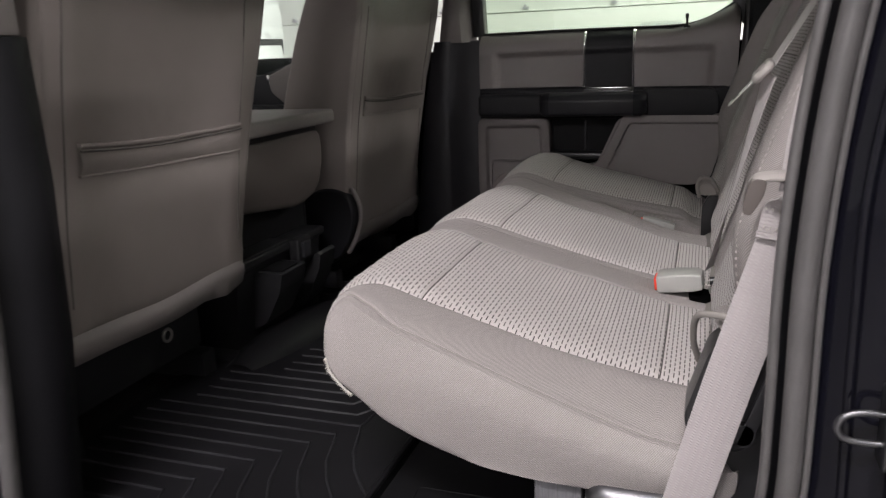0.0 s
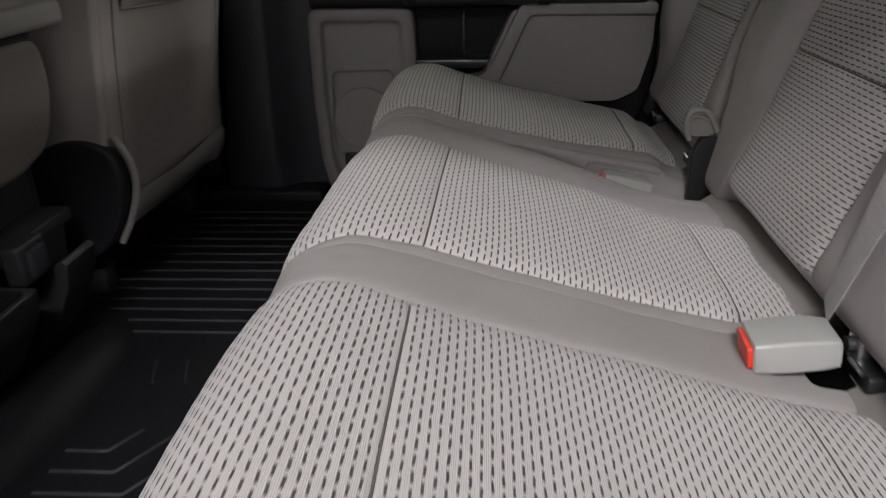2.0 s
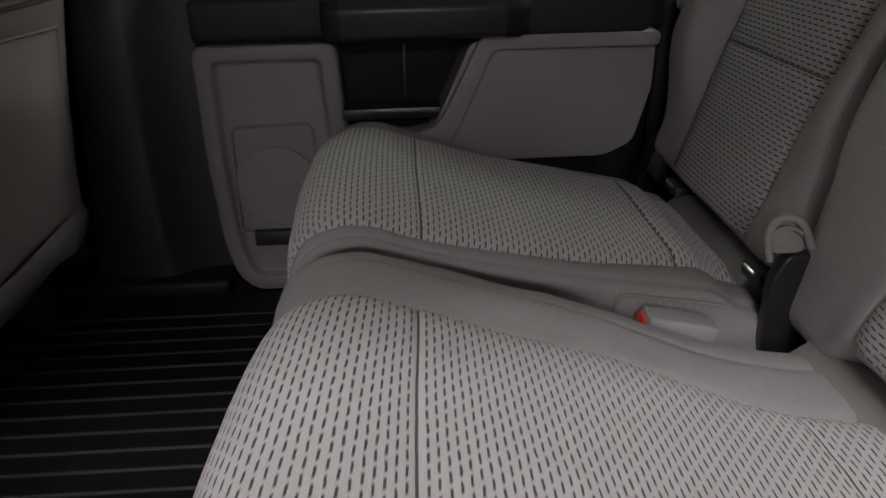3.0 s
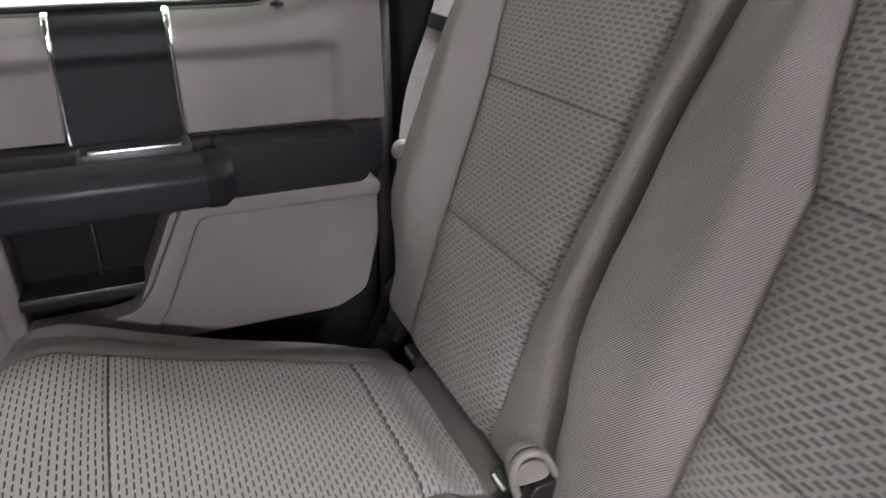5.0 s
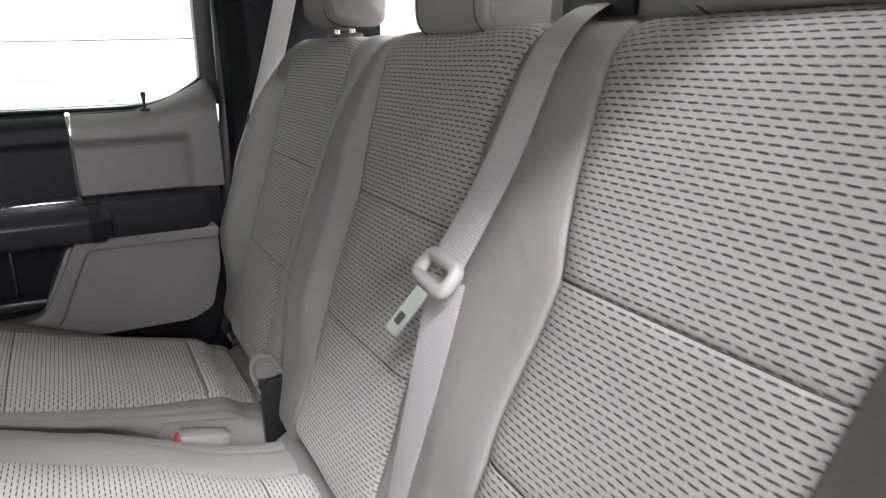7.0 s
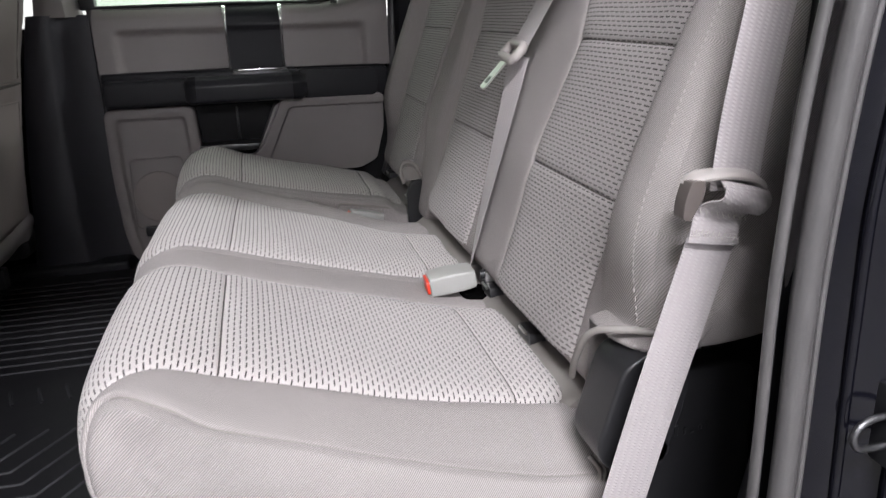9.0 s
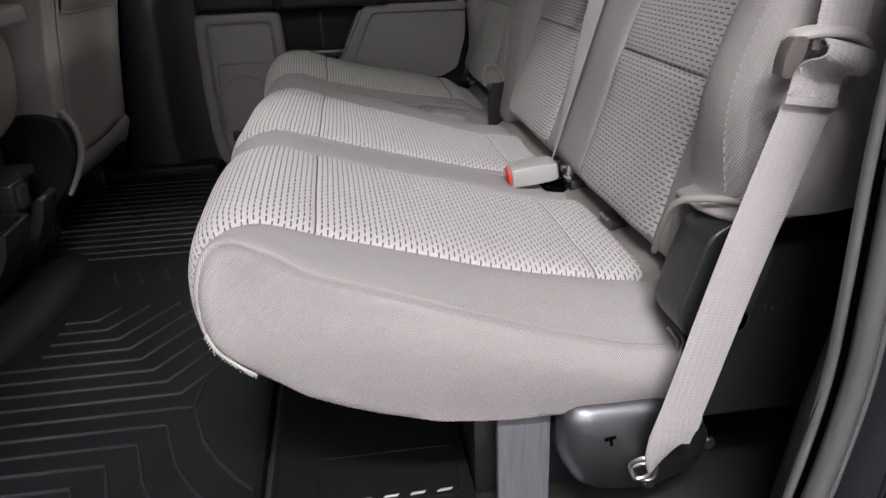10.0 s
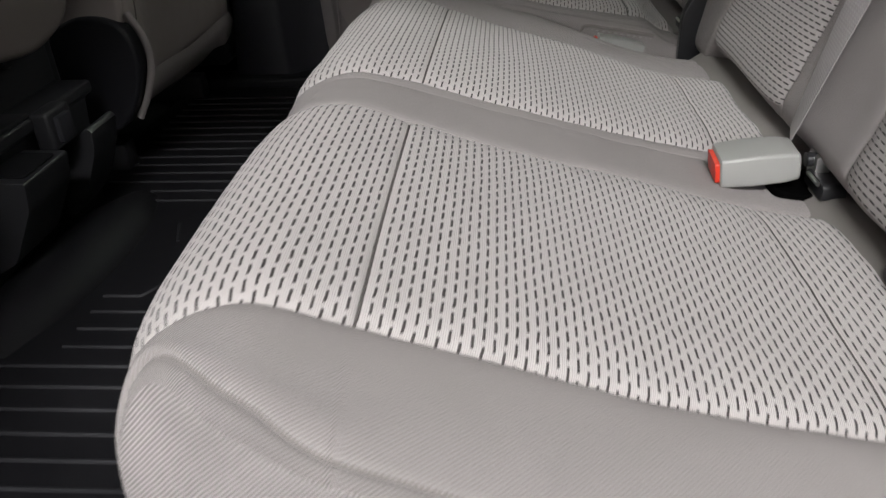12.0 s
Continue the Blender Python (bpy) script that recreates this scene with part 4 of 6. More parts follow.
# edges of the backrest panels at six heights
BACK_Z = [0.29, 0.40, 0.50, 0.63, 0.72, 0.82]
WIDE_BACK = [[-0.150, -0.150, -0.152, -0.150, -0.140, -0.125], [0.004, 0.010, 0.004, -0.018, -0.040, -0.050], [0.275, 0.272, 0.265, 0.240, 0.262, 0.274],
             [0.455, 0.450, 0.440, 0.426, 0.420, 0.402], [0.738, 0.718, 0.711, 0.709, 0.733, 0.758], [0.872, 0.870, 0.866, 0.850, 0.832, 0.812]]
NARROW_BACK = [[0.882, 0.881, 0.877, 0.861, 0.843, 0.823], [0.962, 0.955, 0.935, 0.906, 0.899, 0.912], [1.207, 1.205, 1.193, 1.199, 1.212, 1.262], [1.335, 1.335, 1.328, 1.308, 1.294, 1.274]]


def bench(name, ya, yb, backs, seat_ins, back_ins, heads, label, notch):
    t = root(name, (0.15, (ya + yb) / 2, 0.15), label, "rear seat")
    c0, c1 = arc_at(CUSHION, (0.306, 0.251) if notch else (0.278, 0.258)), arc_at(CUSHION, (0.0, 0.337) if notch else (0.004, 0.336))
    lo, hi = arc_at(CUSHION, (0.376, 0.240)), arc_at(CUSHION, (-0.110, 0.245))
    near, far = seat_ins[0][0], seat_ins[-1][1]
    seat_edges = [ya] + ([ya + 0.0105] if notch else []) + [e for pair in seat_ins for e in pair] + [yb]
    seat_arcs = [arc_at(CUSHION, q) for q in CUSH_AT]
    seat_rows = WIDE_SEAT if notch else NARROW_SEAT

    def crown(p, s, n):
        p.y = remap(p.y, s, seat_edges, seat_arcs, seat_rows)
        # outer bolster falls away to its seam, more so towards the back
        if n.z > 0.02:
            for q in (near - p.y, p.y - far):
                if q > 0:
                    p.z -= ease((n.z - 0.02) / 0.4) * (0.026 * max(0.0, min(1.0, (p.x + 0.09) / 0.39)) if notch and q == near - p.y else 0.001 if notch else 0.010 + 0.05 * max(0.0, p.x)) * min(1, q / 0.085) ** 1.6
        # the inner bolster of the wide section swells over the gap
        if notch and p.y > 0.748:
            w = min(1.0, (p.y - 0.748) / 0.040)
            p.z += 0.0135 * w * w * (3 - 2 * w) * max(0.0, min(1.0, (0.25 - p.x) / 0.13)) * max(0.0, min(1.0, (p.z - 0.20) / 0.07))
        # the narrow section stands a little higher, most at the back
        if not notch:
            back_end = ease((p.x - 0.295) / 0.075)
            p.x -= 0.026 * back_end
            p.z += (0.012 + 0.050 * max(0.0, p.x)) * (1 - 0.6 * back_end) * max(0.0, min(1.0, (1.31 - p.y) / 0.12)) * max(0.0, min(1.0, (p.z - 0.17) / 0.07))
        # front edge bows forwards between the ends
        if p.x < 0.11:
            v = max(0.0, min(1.0, (p.y - ya) / (yb - ya)))
            k = max(0.0, min(1.0, (0.11 - p.x) / 0.19))
            k = k * k * (3 - 2 * k)
            p.x -= k * ((0.031 * v ** 0.35 * (1 - v) ** 0.75 * 1.40 if notch else 0.009 * math.sin(math.pi * v) ** 0.7) - 0.004)
        # blunt outer front corner: the side leans out below its seam
        if notch and p.y < 0.03:
            w = min(1.0, (0.03 - p.y) / 0.147)
            if p.x < -0.03:
                p.x += 0.021 * w ** 1.5 * min(1.0, (-0.03 - p.x) / 0.09)
        # pulled folds at the lower front corner
        if notch and p.y < -0.03 and p.x < 0.03:
            w = math.exp(-((p.x + 0.075) / 0.05) ** 2) * min(1, (-0.03 - p.y) / 0.05)
            p += n * 0.0010 * w * math.sin((p.x * 0.55 + p.z) * 190)
        return p
    pan, surf, _ = upholstery(CUSHION, ya, yb, 0.036 if notch else 0.020, 0.016 if notch else 0.036, seat_ins, (c0, c1), lo, hi, crown, depth=(0.014, 0.012), lines=(0.413, 0.796) if notch else (1.275,), caps=(0.013, -0.010) if notch else (-0.040, 0.012), pleats=notch)
    for key in sorted(pan):
        if key[0] == "cover":
            cushion = part("cushion", pan[key], M_CLOTH, t, "plain woven cloth cushion cover", angle=60)
    for key in sorted(pan):
        if key[0] != "cover":
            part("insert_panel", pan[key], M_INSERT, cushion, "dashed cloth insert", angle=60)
    # sewn edge along the outer top of the cushion
    for yy in ((ya + 0.0105) if notch else (yb - 0.0105),):
        a0, a1 = arc_at(CUSHION, (0.345, 0.245)), arc_at(CUSHION, (-0.098, 0.349))
        pts = [surf(a0 + (a1 - a0) * k / 60, yy) for k in range(61)]
        part("sewn_edge", tube([q + Vector((0, -0.0006 if notch else 0.0006, 0.0004)) for q in pts], 0.0011, 6), M_PIPE, cushion, "sewn edge seam")
        b = bmesh.new()
        row = spline([q + Vector((0, -0.0012 if notch else 0.0012, -0.0042)) for q in pts[::3]], 8)
        for k in range(0, len(row) - 1, 2):
            tube([row[k], row[k].lerp(row[k + 1], 0.8)], 0.0008, 5, bm=b)
        part("stitching", b, M_PIPE, cushion, "stitches beside the sewn edge")
    # dark cords paint the groove shade that the lamps wash out
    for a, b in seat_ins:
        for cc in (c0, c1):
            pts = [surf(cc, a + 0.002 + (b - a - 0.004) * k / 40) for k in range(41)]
            part("cross_seam", tube(pts, 0.0012, 6), M_SEAM_SHADE, cushion, "dark cord painting the groove shade of the sewn cross seam")
    f0, f1 = arc_at(BACK, (0.424, 0.470)), arc_at(BACK, (0.480, 0.632))
    g0, g1 = arc_at(BACK, (0.376, 0.292)), arc_at(BACK, (0.575, 0.829))
    back_edges = [backs[0]] + [e for pair in back_ins for e in pair] + [backs[1]]
    back_rows = WIDE_BACK if notch else NARROW_BACK

    def shape(p, s, n):
        # outer bolster stops short over the hinge cover
        if notch and p.y < -0.045:
            k = min(1, (-0.045 - p.y) / 0.02)
            low = 0.372 * k + 0.25 * (1 - k)
            if p.z < low:
                p.z = low + (p.z - low) * 0.06
        flat = p.y
        # bolsters stand proud of the inserts, the outer ones most
        if n.x < -0.3:
            tall = ease((p.z - 0.33) / 0.15) * ease((0.845 - p.z) / 0.16)
            q = (back_ins[0][0] - flat) if notch else (flat - back_ins[-1][1])
            p += n * ((0.046 if notch else 0.038) * ease(q / 0.070) * tall)
            q = (flat - back_ins[-1][1]) if notch else (back_ins[0][0] - flat)
            p += n * (0.018 * ease(q / 0.045) * tall)
            if notch:
                p.z -= 0.034 * ease((0.36 - p.z) / 0.07) * ease(q / 0.05)
            if notch and back_ins[0][1] < flat < back_ins[1][0]:
                v = (flat - back_ins[0][1]) / (back_ins[1][0] - back_ins[0][1])
                p += n * 0.002 * math.sin(math.pi * v) ** 0.7 * tall
        p.y = remap(flat, p.z, back_edges, BACK_Z, back_rows)
        return p
    pan, bsurf, _ = upholstery(BACK, backs[0], backs[1], 0.05 if notch else 0.028, 0.028 if notch else 0.045, back_ins, (f0, f1), g0, g1, shape, depth=(0.05, 0.042))
    for key in sorted(pan):
        if key[0] == "cover":
            back = part("backrest", pan[key], M_CLOTH, t, "plain woven cloth backrest cover", angle=60)
    for key in sorted(pan):
        if key[0] != "cover":
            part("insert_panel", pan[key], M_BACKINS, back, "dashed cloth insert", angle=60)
    # groove shade of the backrest seams, painted as dark cords
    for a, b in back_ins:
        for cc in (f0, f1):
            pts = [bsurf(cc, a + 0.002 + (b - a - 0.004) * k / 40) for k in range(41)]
            part("cross_seam", tube(pts, 0.0010, 6), M_SEAM_SHADE, back, "dark cord painting the groove shade of the sewn cross seam")
    for yc, w, dz in heads:
        headrest(t, yc, w, dz)
    return t, surf, bsurf, back, cushion


def headrest(t, yc, w, dz):
    prof = [(0.560, 0.872), (0.552, 0.915), (0.560, 0.985), (0.585, 1.035), (0.625, 1.045), (0.655, 1.01), (0.662, 0.93), (0.655, 0.868), (0.61, 0.858)]
    prof = [(x, z - 0.030 + dz) for x, z in prof]
    pan, _, _ = upholstery(prof, yc - w / 2, yc + w / 2, 0.020, 0.020, [], (), 0.01, 0.02, None, 0.003, 0.0)
    h = part("headrest", pan["cover", 0, 0], M_CLOTH, t, "padded cloth headrest", angle=60)
    line = spline([(x, 0, z) for x, z in prof], 6, True)
    mid = sum(line, Vector()) / len(line)
    for dy in (-w / 2 + 0.026, w / 2 - 0.026):
        pts = [q + (q - mid).normalized() * 0.0006 + Vector((0, yc + dy, 0)) for q in line]
        part("side_seam", tube(pts, 0.0014, 6, closed=True), M_SEAM_SHADE, h, "sewn side seam")
        b = bmesh.new()
        inward = Vector((0, 0.005 if dy < 0 else -0.005, 0))
        for k in range(0, len(pts)):
            tube([pts[k] + inward, pts[k].lerp(pts[(k + 1) % len(pts)], 0.6) + inward], 0.0007, 5, bm=b)
        part("stitching", b, M_THREAD, h, "stitches beside the seam")
    for dy in (-0.042, 0.042):
        part("post", tube([(0.604, yc + dy, 0.80), (0.604, yc + dy, 0.88 + dz)], 0.0055, 12), M_CHROME, h, "chrome post")
        part("guide_sleeve", box(0.590, 0.618, yc + dy - 0.019, yc + dy + 0.019, 0.826, 0.842, 0.005, 3), M_BEIGE, h, "light plastic guide sleeve")


wide, wide_surf, wide_back, wide_backrest, wide_cushion = bench("bench_seat", -0.117, 0.816, (-0.150, 0.855), [(-0.012, 0.294), (0.448, 0.762)], [(-0.016, 0.240), (0.434, 0.712)],
    [(0.582, 0.20, -0.008), (0.115, 0.20, 0.0)], "wide section of grey cloth rear bench, folded down", True)
narrow, narrow_surf, narrow_back, narrow_backrest, narrow_cushion = bench("bench_seat", 0.850, 1.340, (0.866, 1.330), [(0.874, 1.202)], [(0.918, 1.172)],
    [(1.088, 0.158, 0.022)], "narrow section of grey cloth rear bench beside the far door", False)


# ---------------------------------------------------------------- under and beside the bench
def bench_details():
    # frayed cloth hem under the front corner of the cushion
    b = bmesh.new()
    rng = random.Random(4)
    hem = spline([wide_surf(arc_at(CUSHION, q), y) + Vector((-0.001, -0.002, -0.002)) for q, y in (((-0.125, 0.270), -0.108), ((-0.121, 0.256), -0.111), ((-0.10, 0.242), -0.113), ((-0.08, 0.230), -0.115))], 8)
    tube(hem, 0.0016, 8, bm=b)
    for k in range(150):
        p = hem[rng.randrange(len(hem))] + Vector((rng.uniform(-0.002, 0.002), rng.uniform(-0.003, 0.001), rng.uniform(-0.002, 0.001)))
        q = p + Vector((rng.uniform(-0.0018, 0.0018), rng.uniform(-0.002, 0.001), rng.uniform(-0.0022, 0.0005)))
        tube([p, q], 0.0004, 4, bm=b)
    part("frayed_hem", b, M_STITCH, wide_cushion, "pale frayed cloth hem")
    # piping under the outer backrest bolster
    pipe = spline([(0.352, -0.050, 0.300), (0.345, -0.075, 0.335), (0.348, -0.100, 0.372), (0.372, -0.122, 0.382), (0.42, -0.133, 0.375), (0.47, -0.133, 0.372), (0.505, -0.120, 0.372)], 8)
    part("piping", tube(pipe, 0.0038, 10), M_PIPE, wide_backrest, "cloth piping along the cut-out")
    # stitched seam down the outer bolster
    b = bmesh.new()
    s0, s1 = arc_at(BACK, (0.398, 0.385)), arc_at(BACK, (0.545, 0.80))
    run = spline([wide_back(s0 + (s1 - s0) * k / 9, -0.117) + Vector((-0.0006, -0.0005, 0)) for k in range(10)], 14)
    for k in range(0, len(run) - 1, 2):
        tube([run[k], run[k].lerp(run[k + 1], 0.85)], 0.0010, 5, bm=b)
    part("stitching", b, M_THREAD, wide_backrest, "pale stitched seam")
    # puckered end of the cushion cover by the hinge
    for dx, r in ((0.0, 0.0026), (0.006, 0.0018)):
        end = spline([(0.349 + dx, -0.104, 0.236), (0.358 + dx, -0.112, 0.222), (0.354 + dx, -0.116, 0.206), (0.360 + dx, -0.115, 0.190), (0.352 + dx, -0.110, 0.172)], 7)
        part("end_hem", tube(end, r, 8), M_PIPE, wide_cushion, "puckered hem of the cover")
    # hinge cover at the outer end of the bench
    h = root("hinge_cover", (0.38, -0.12, 0.24), "black plastic hinge cover at the end of the bench", "hinge cover")
    b = prism(round_poly([(0.338, 0.272), (0.362, 0.352), (0.392, 0.368), (0.430, 0.366), (0.428, 0.30), (0.405, 0.242), (0.372, 0.232), (0.345, 0.25)], 0.012, 4), "y", -0.146, -0.085, 0.009, 3)
    part("shell", b, M_BLACK, h, angle=50)
    part("cap", disc((0.398, -0.145, 0.262), (0, -1, 0), 0.014, 0.006, 0.002, 28), M_BLACK, h, "round bolt cap")
    part("rib", prism(round_poly([(0.392, 0.25), (0.420, 0.34), (0.428, 0.33), (0.405, 0.246)], 0.004, 3), "y", -0.151, -0.140, 0.003, 2), M_BLACK, h)
    # large side trim behind it
    b = prism(round_poly([(0.372, 0.120), (0.372, 0.325), (0.515, 0.325), (0.530, 0.310), (0.535, 0.120)], 0.012, 4), "y", -0.112, -0.075, 0.008, 3)
    t = solid("side_trim", b, M_BLACK, "black plastic trim box at the end of the rear seat", "trim panel")
    b = bmesh.new()
    for k, (x, w, h2) in enumerate(((0.440, 0.004, 0.013), (0.450, 0.003, 0.009), (0.458, 0.006, 0.004), (0.468, 0.003, 0.010), (0.476, 0.004, 0.012))):
        box(x, x + w, -0.1135, -0.111, 0.247 + k * 0.001, 0.247 + h2, 0.0005, 1, bm=b)
    part("raised_marks", b, M_BLACK, t, "small raised moulding marks")
    # bracket on the floor with the belt anchor
    k_thing = root("floor_bracket", (0.29, -0.12, 0.0), "black steel seat bracket bolted to the floor", "seat bracket")
    b = bmesh.new()
    edge = round_poly([(0.228, 0.095), (0.230, 0.150), (0.246, 0.162), (0.350, 0.162), (0.404, 0.112), (0.400, 0.068), (0.333, 0.040), (0.256, 0.050)], 0.026, 6)
    rows = []
    for k, y in ((1.0, -0.080), (1.0, -0.108), (0.975, -0.120), (0.90, -0.1285), (0.75, -0.1335), (0.5, -0.1365), (0.2, -0.138)):
        rows.append([b.verts.new((0.315 + (x - 0.315) * k, y, 0.105 + (z - 0.105) * k)) for x, z in edge])
    n = len(edge)
    for A, B in zip(rows, rows[1:]):
        for q in range(n):
            b.faces.new((A[q], A[(q + 1) % n], B[(q + 1) % n], B[q]))
    b.faces.new(rows[-1])
    part("pressing", b, M_PRESS, k_thing, "satin black pressed steel", angle=70)
    # solid near-black inlay paints the shade inside the T-shaped slot
    b = bmesh.new()
    t_slot = [(-0.011, 0.005), (-0.011, -0.004), (-0.004, -0.004), (-0.004, -0.016), (0.004, -0.016), (0.004, -0.004), (0.011, -0.004), (0.011, 0.005)]
    prism([(0.281 + 0.65 * (u * 0.98 - v * 0.20), 0.126 + 0.65 * (u * 0.20 + v * 0.98)) for u, v in t_slot], "y", -0.1372, -0.120, 0.001, 1, bm=b)
    part("slot_shade", b, M_HOLE_SHADE, k_thing, "near-black inlay for the shaded T-shaped slot")
    part("bolt", disc((0.328, -0.134, 0.062), (0, -1, 0), 0.008, 0.007, 0.002, 6), M_PRESS, k_thing, "dark bolt head")
    b = bmesh.new()
    tube(spline([(0.302, -0.144, 0.094), (0.312, -0.150, 0.106), (0.324, -0.152, 0.104), (0.322, -0.150, 0.084), (0.308, -0.146, 0.078)], 5, True), 0.0026, 8, bm=b, closed=True)
    tube(spline([(0.304, -0.141, 0.086), (0.316, -0.146, 0.096), (0.330, -0.146, 0.092), (0.330, -0.144, 0.074), (0.318, -0.141, 0.070)], 5, True), 0.0022, 8, bm=b, closed=True)
    part("anchor_ring", b, M_STEEL, k_thing, "bright belt anchor ring")
    b = disc((0.402, -0.118, 0.09), (0, -1, 0), 0.008, 0.004, 0.002, 24)
    part("clip", b, M_BLACK, k_thing)
    # seat leg and the fold-out platform below the cushion
    part("seat_leg", box(0.166, 0.225, -0.104, -0.090, 0.014, 0.172, 0.003), M_LEG, wide, "grey painted steel leg")
    f = root("storage_platform", (0.05, 0.1, 0.0), "black fold-flat storage platform with silver front rail", "platform")
    part("panel", box(-0.088, 0.146, -0.102, 0.80, 0.000, 0.022, 0.004), M_DARK, f, "black moulded panel", angle=50)
    part("rail", box(-0.065, 0.236, -0.168, -0.106, -0.006, 0.016, 0.003), M_SILVER, f, "silver metal rail")
    part("edge_strip", prism([(-0.084, -0.1025), (-0.060, -0.0935), (0.146, -0.0955), (0.146, -0.0970), (-0.059, -0.0952), (-0.082, -0.1040)], "z", 0.0215, 0.0235, 0.0005, 1), M_SILVER, f, "bright edge line")
    part("recess_rim", tube([(p[0], p[1], 0.0218) for p in round_poly([(-0.034, -0.070), (0.128, -0.071), (0.134, 0.02), (-0.040, 0.02)], 0.012, 4)], 0.0012, 6, closed=True), M_DARK, f)
    for i in range(5):
        x = -0.026 + i * 0.0318
        part("slot_mark", prism([(x, -0.0640), (x + 0.0165, -0.0632), (x + 0.0195, -0.0598), (x + 0.0035, -0.0604)], "z", 0.0215, 0.0232, 0.0004, 1), M_WHITE, f, "pale slot")
    b = box(0.150, 0.36, -0.04, 1.30, -0.012, 0.11, 0.008)
    solid("underseat_box", b, M_BLACK, "black storage box under the rear bench", "storage box")
    b = box(-0.05, 0.15, 0.88, 1.34, 0.0, 0.03, 0.006)
    solid("storage_tray", b, M_BLACK, "black tray under the narrow seat section", "tray")
    # child-seat anchors in the bite line
    for y, dx, dz in ((0.150, 0.0, 0.0), (0.325, 0.0, 0.0), (0.912, -0.008, 0.007), (1.190, -0.004, 0.006)):
        a = root("anchor_slot", (0.372, y, 0.262), "black lower anchor slot between cushion and backrest", "anchor", "child seat anchors")
        part("bezel", prism(round_poly([(y - 0.024, 0.252 + dz), (y + 0.024, 0.252 + dz), (y + 0.022, 0.268 + dz), (y - 0.022, 0.268 + dz)], 0.005, 3), "x", 0.370 + dx, 0.392 + dx, 0.003), M_BLACK, a)
        part("anchor_bar", tube([(0.3685 + dx, y - 0.013, 0.2655 + dz), (0.3675 + dx, y, 0.2665 + dz), (0.3685 + dx, y + 0.013, 0.2655 + dz)], 0.0022, 8), M_STEEL, a, "steel anchor bar")
    # near-black plate on the cushion, standing in for the shaded cut-out by the buckle
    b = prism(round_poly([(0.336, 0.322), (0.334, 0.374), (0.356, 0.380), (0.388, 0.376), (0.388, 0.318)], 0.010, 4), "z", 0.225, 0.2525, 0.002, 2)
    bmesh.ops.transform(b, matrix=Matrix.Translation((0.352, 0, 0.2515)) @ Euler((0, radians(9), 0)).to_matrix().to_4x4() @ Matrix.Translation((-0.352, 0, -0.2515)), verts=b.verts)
    part("buckle_slot_shade", b, M_HOLE_SHADE, wide_cushion, "near-black plate standing in for the shaded cut-out under the buckle")
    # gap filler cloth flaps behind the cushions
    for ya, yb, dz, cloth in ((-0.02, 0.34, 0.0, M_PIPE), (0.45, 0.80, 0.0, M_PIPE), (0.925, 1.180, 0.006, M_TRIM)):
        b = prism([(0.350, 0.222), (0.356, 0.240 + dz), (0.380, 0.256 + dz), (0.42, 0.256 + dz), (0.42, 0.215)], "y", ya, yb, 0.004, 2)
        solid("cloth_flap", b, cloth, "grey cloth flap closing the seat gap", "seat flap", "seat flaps")


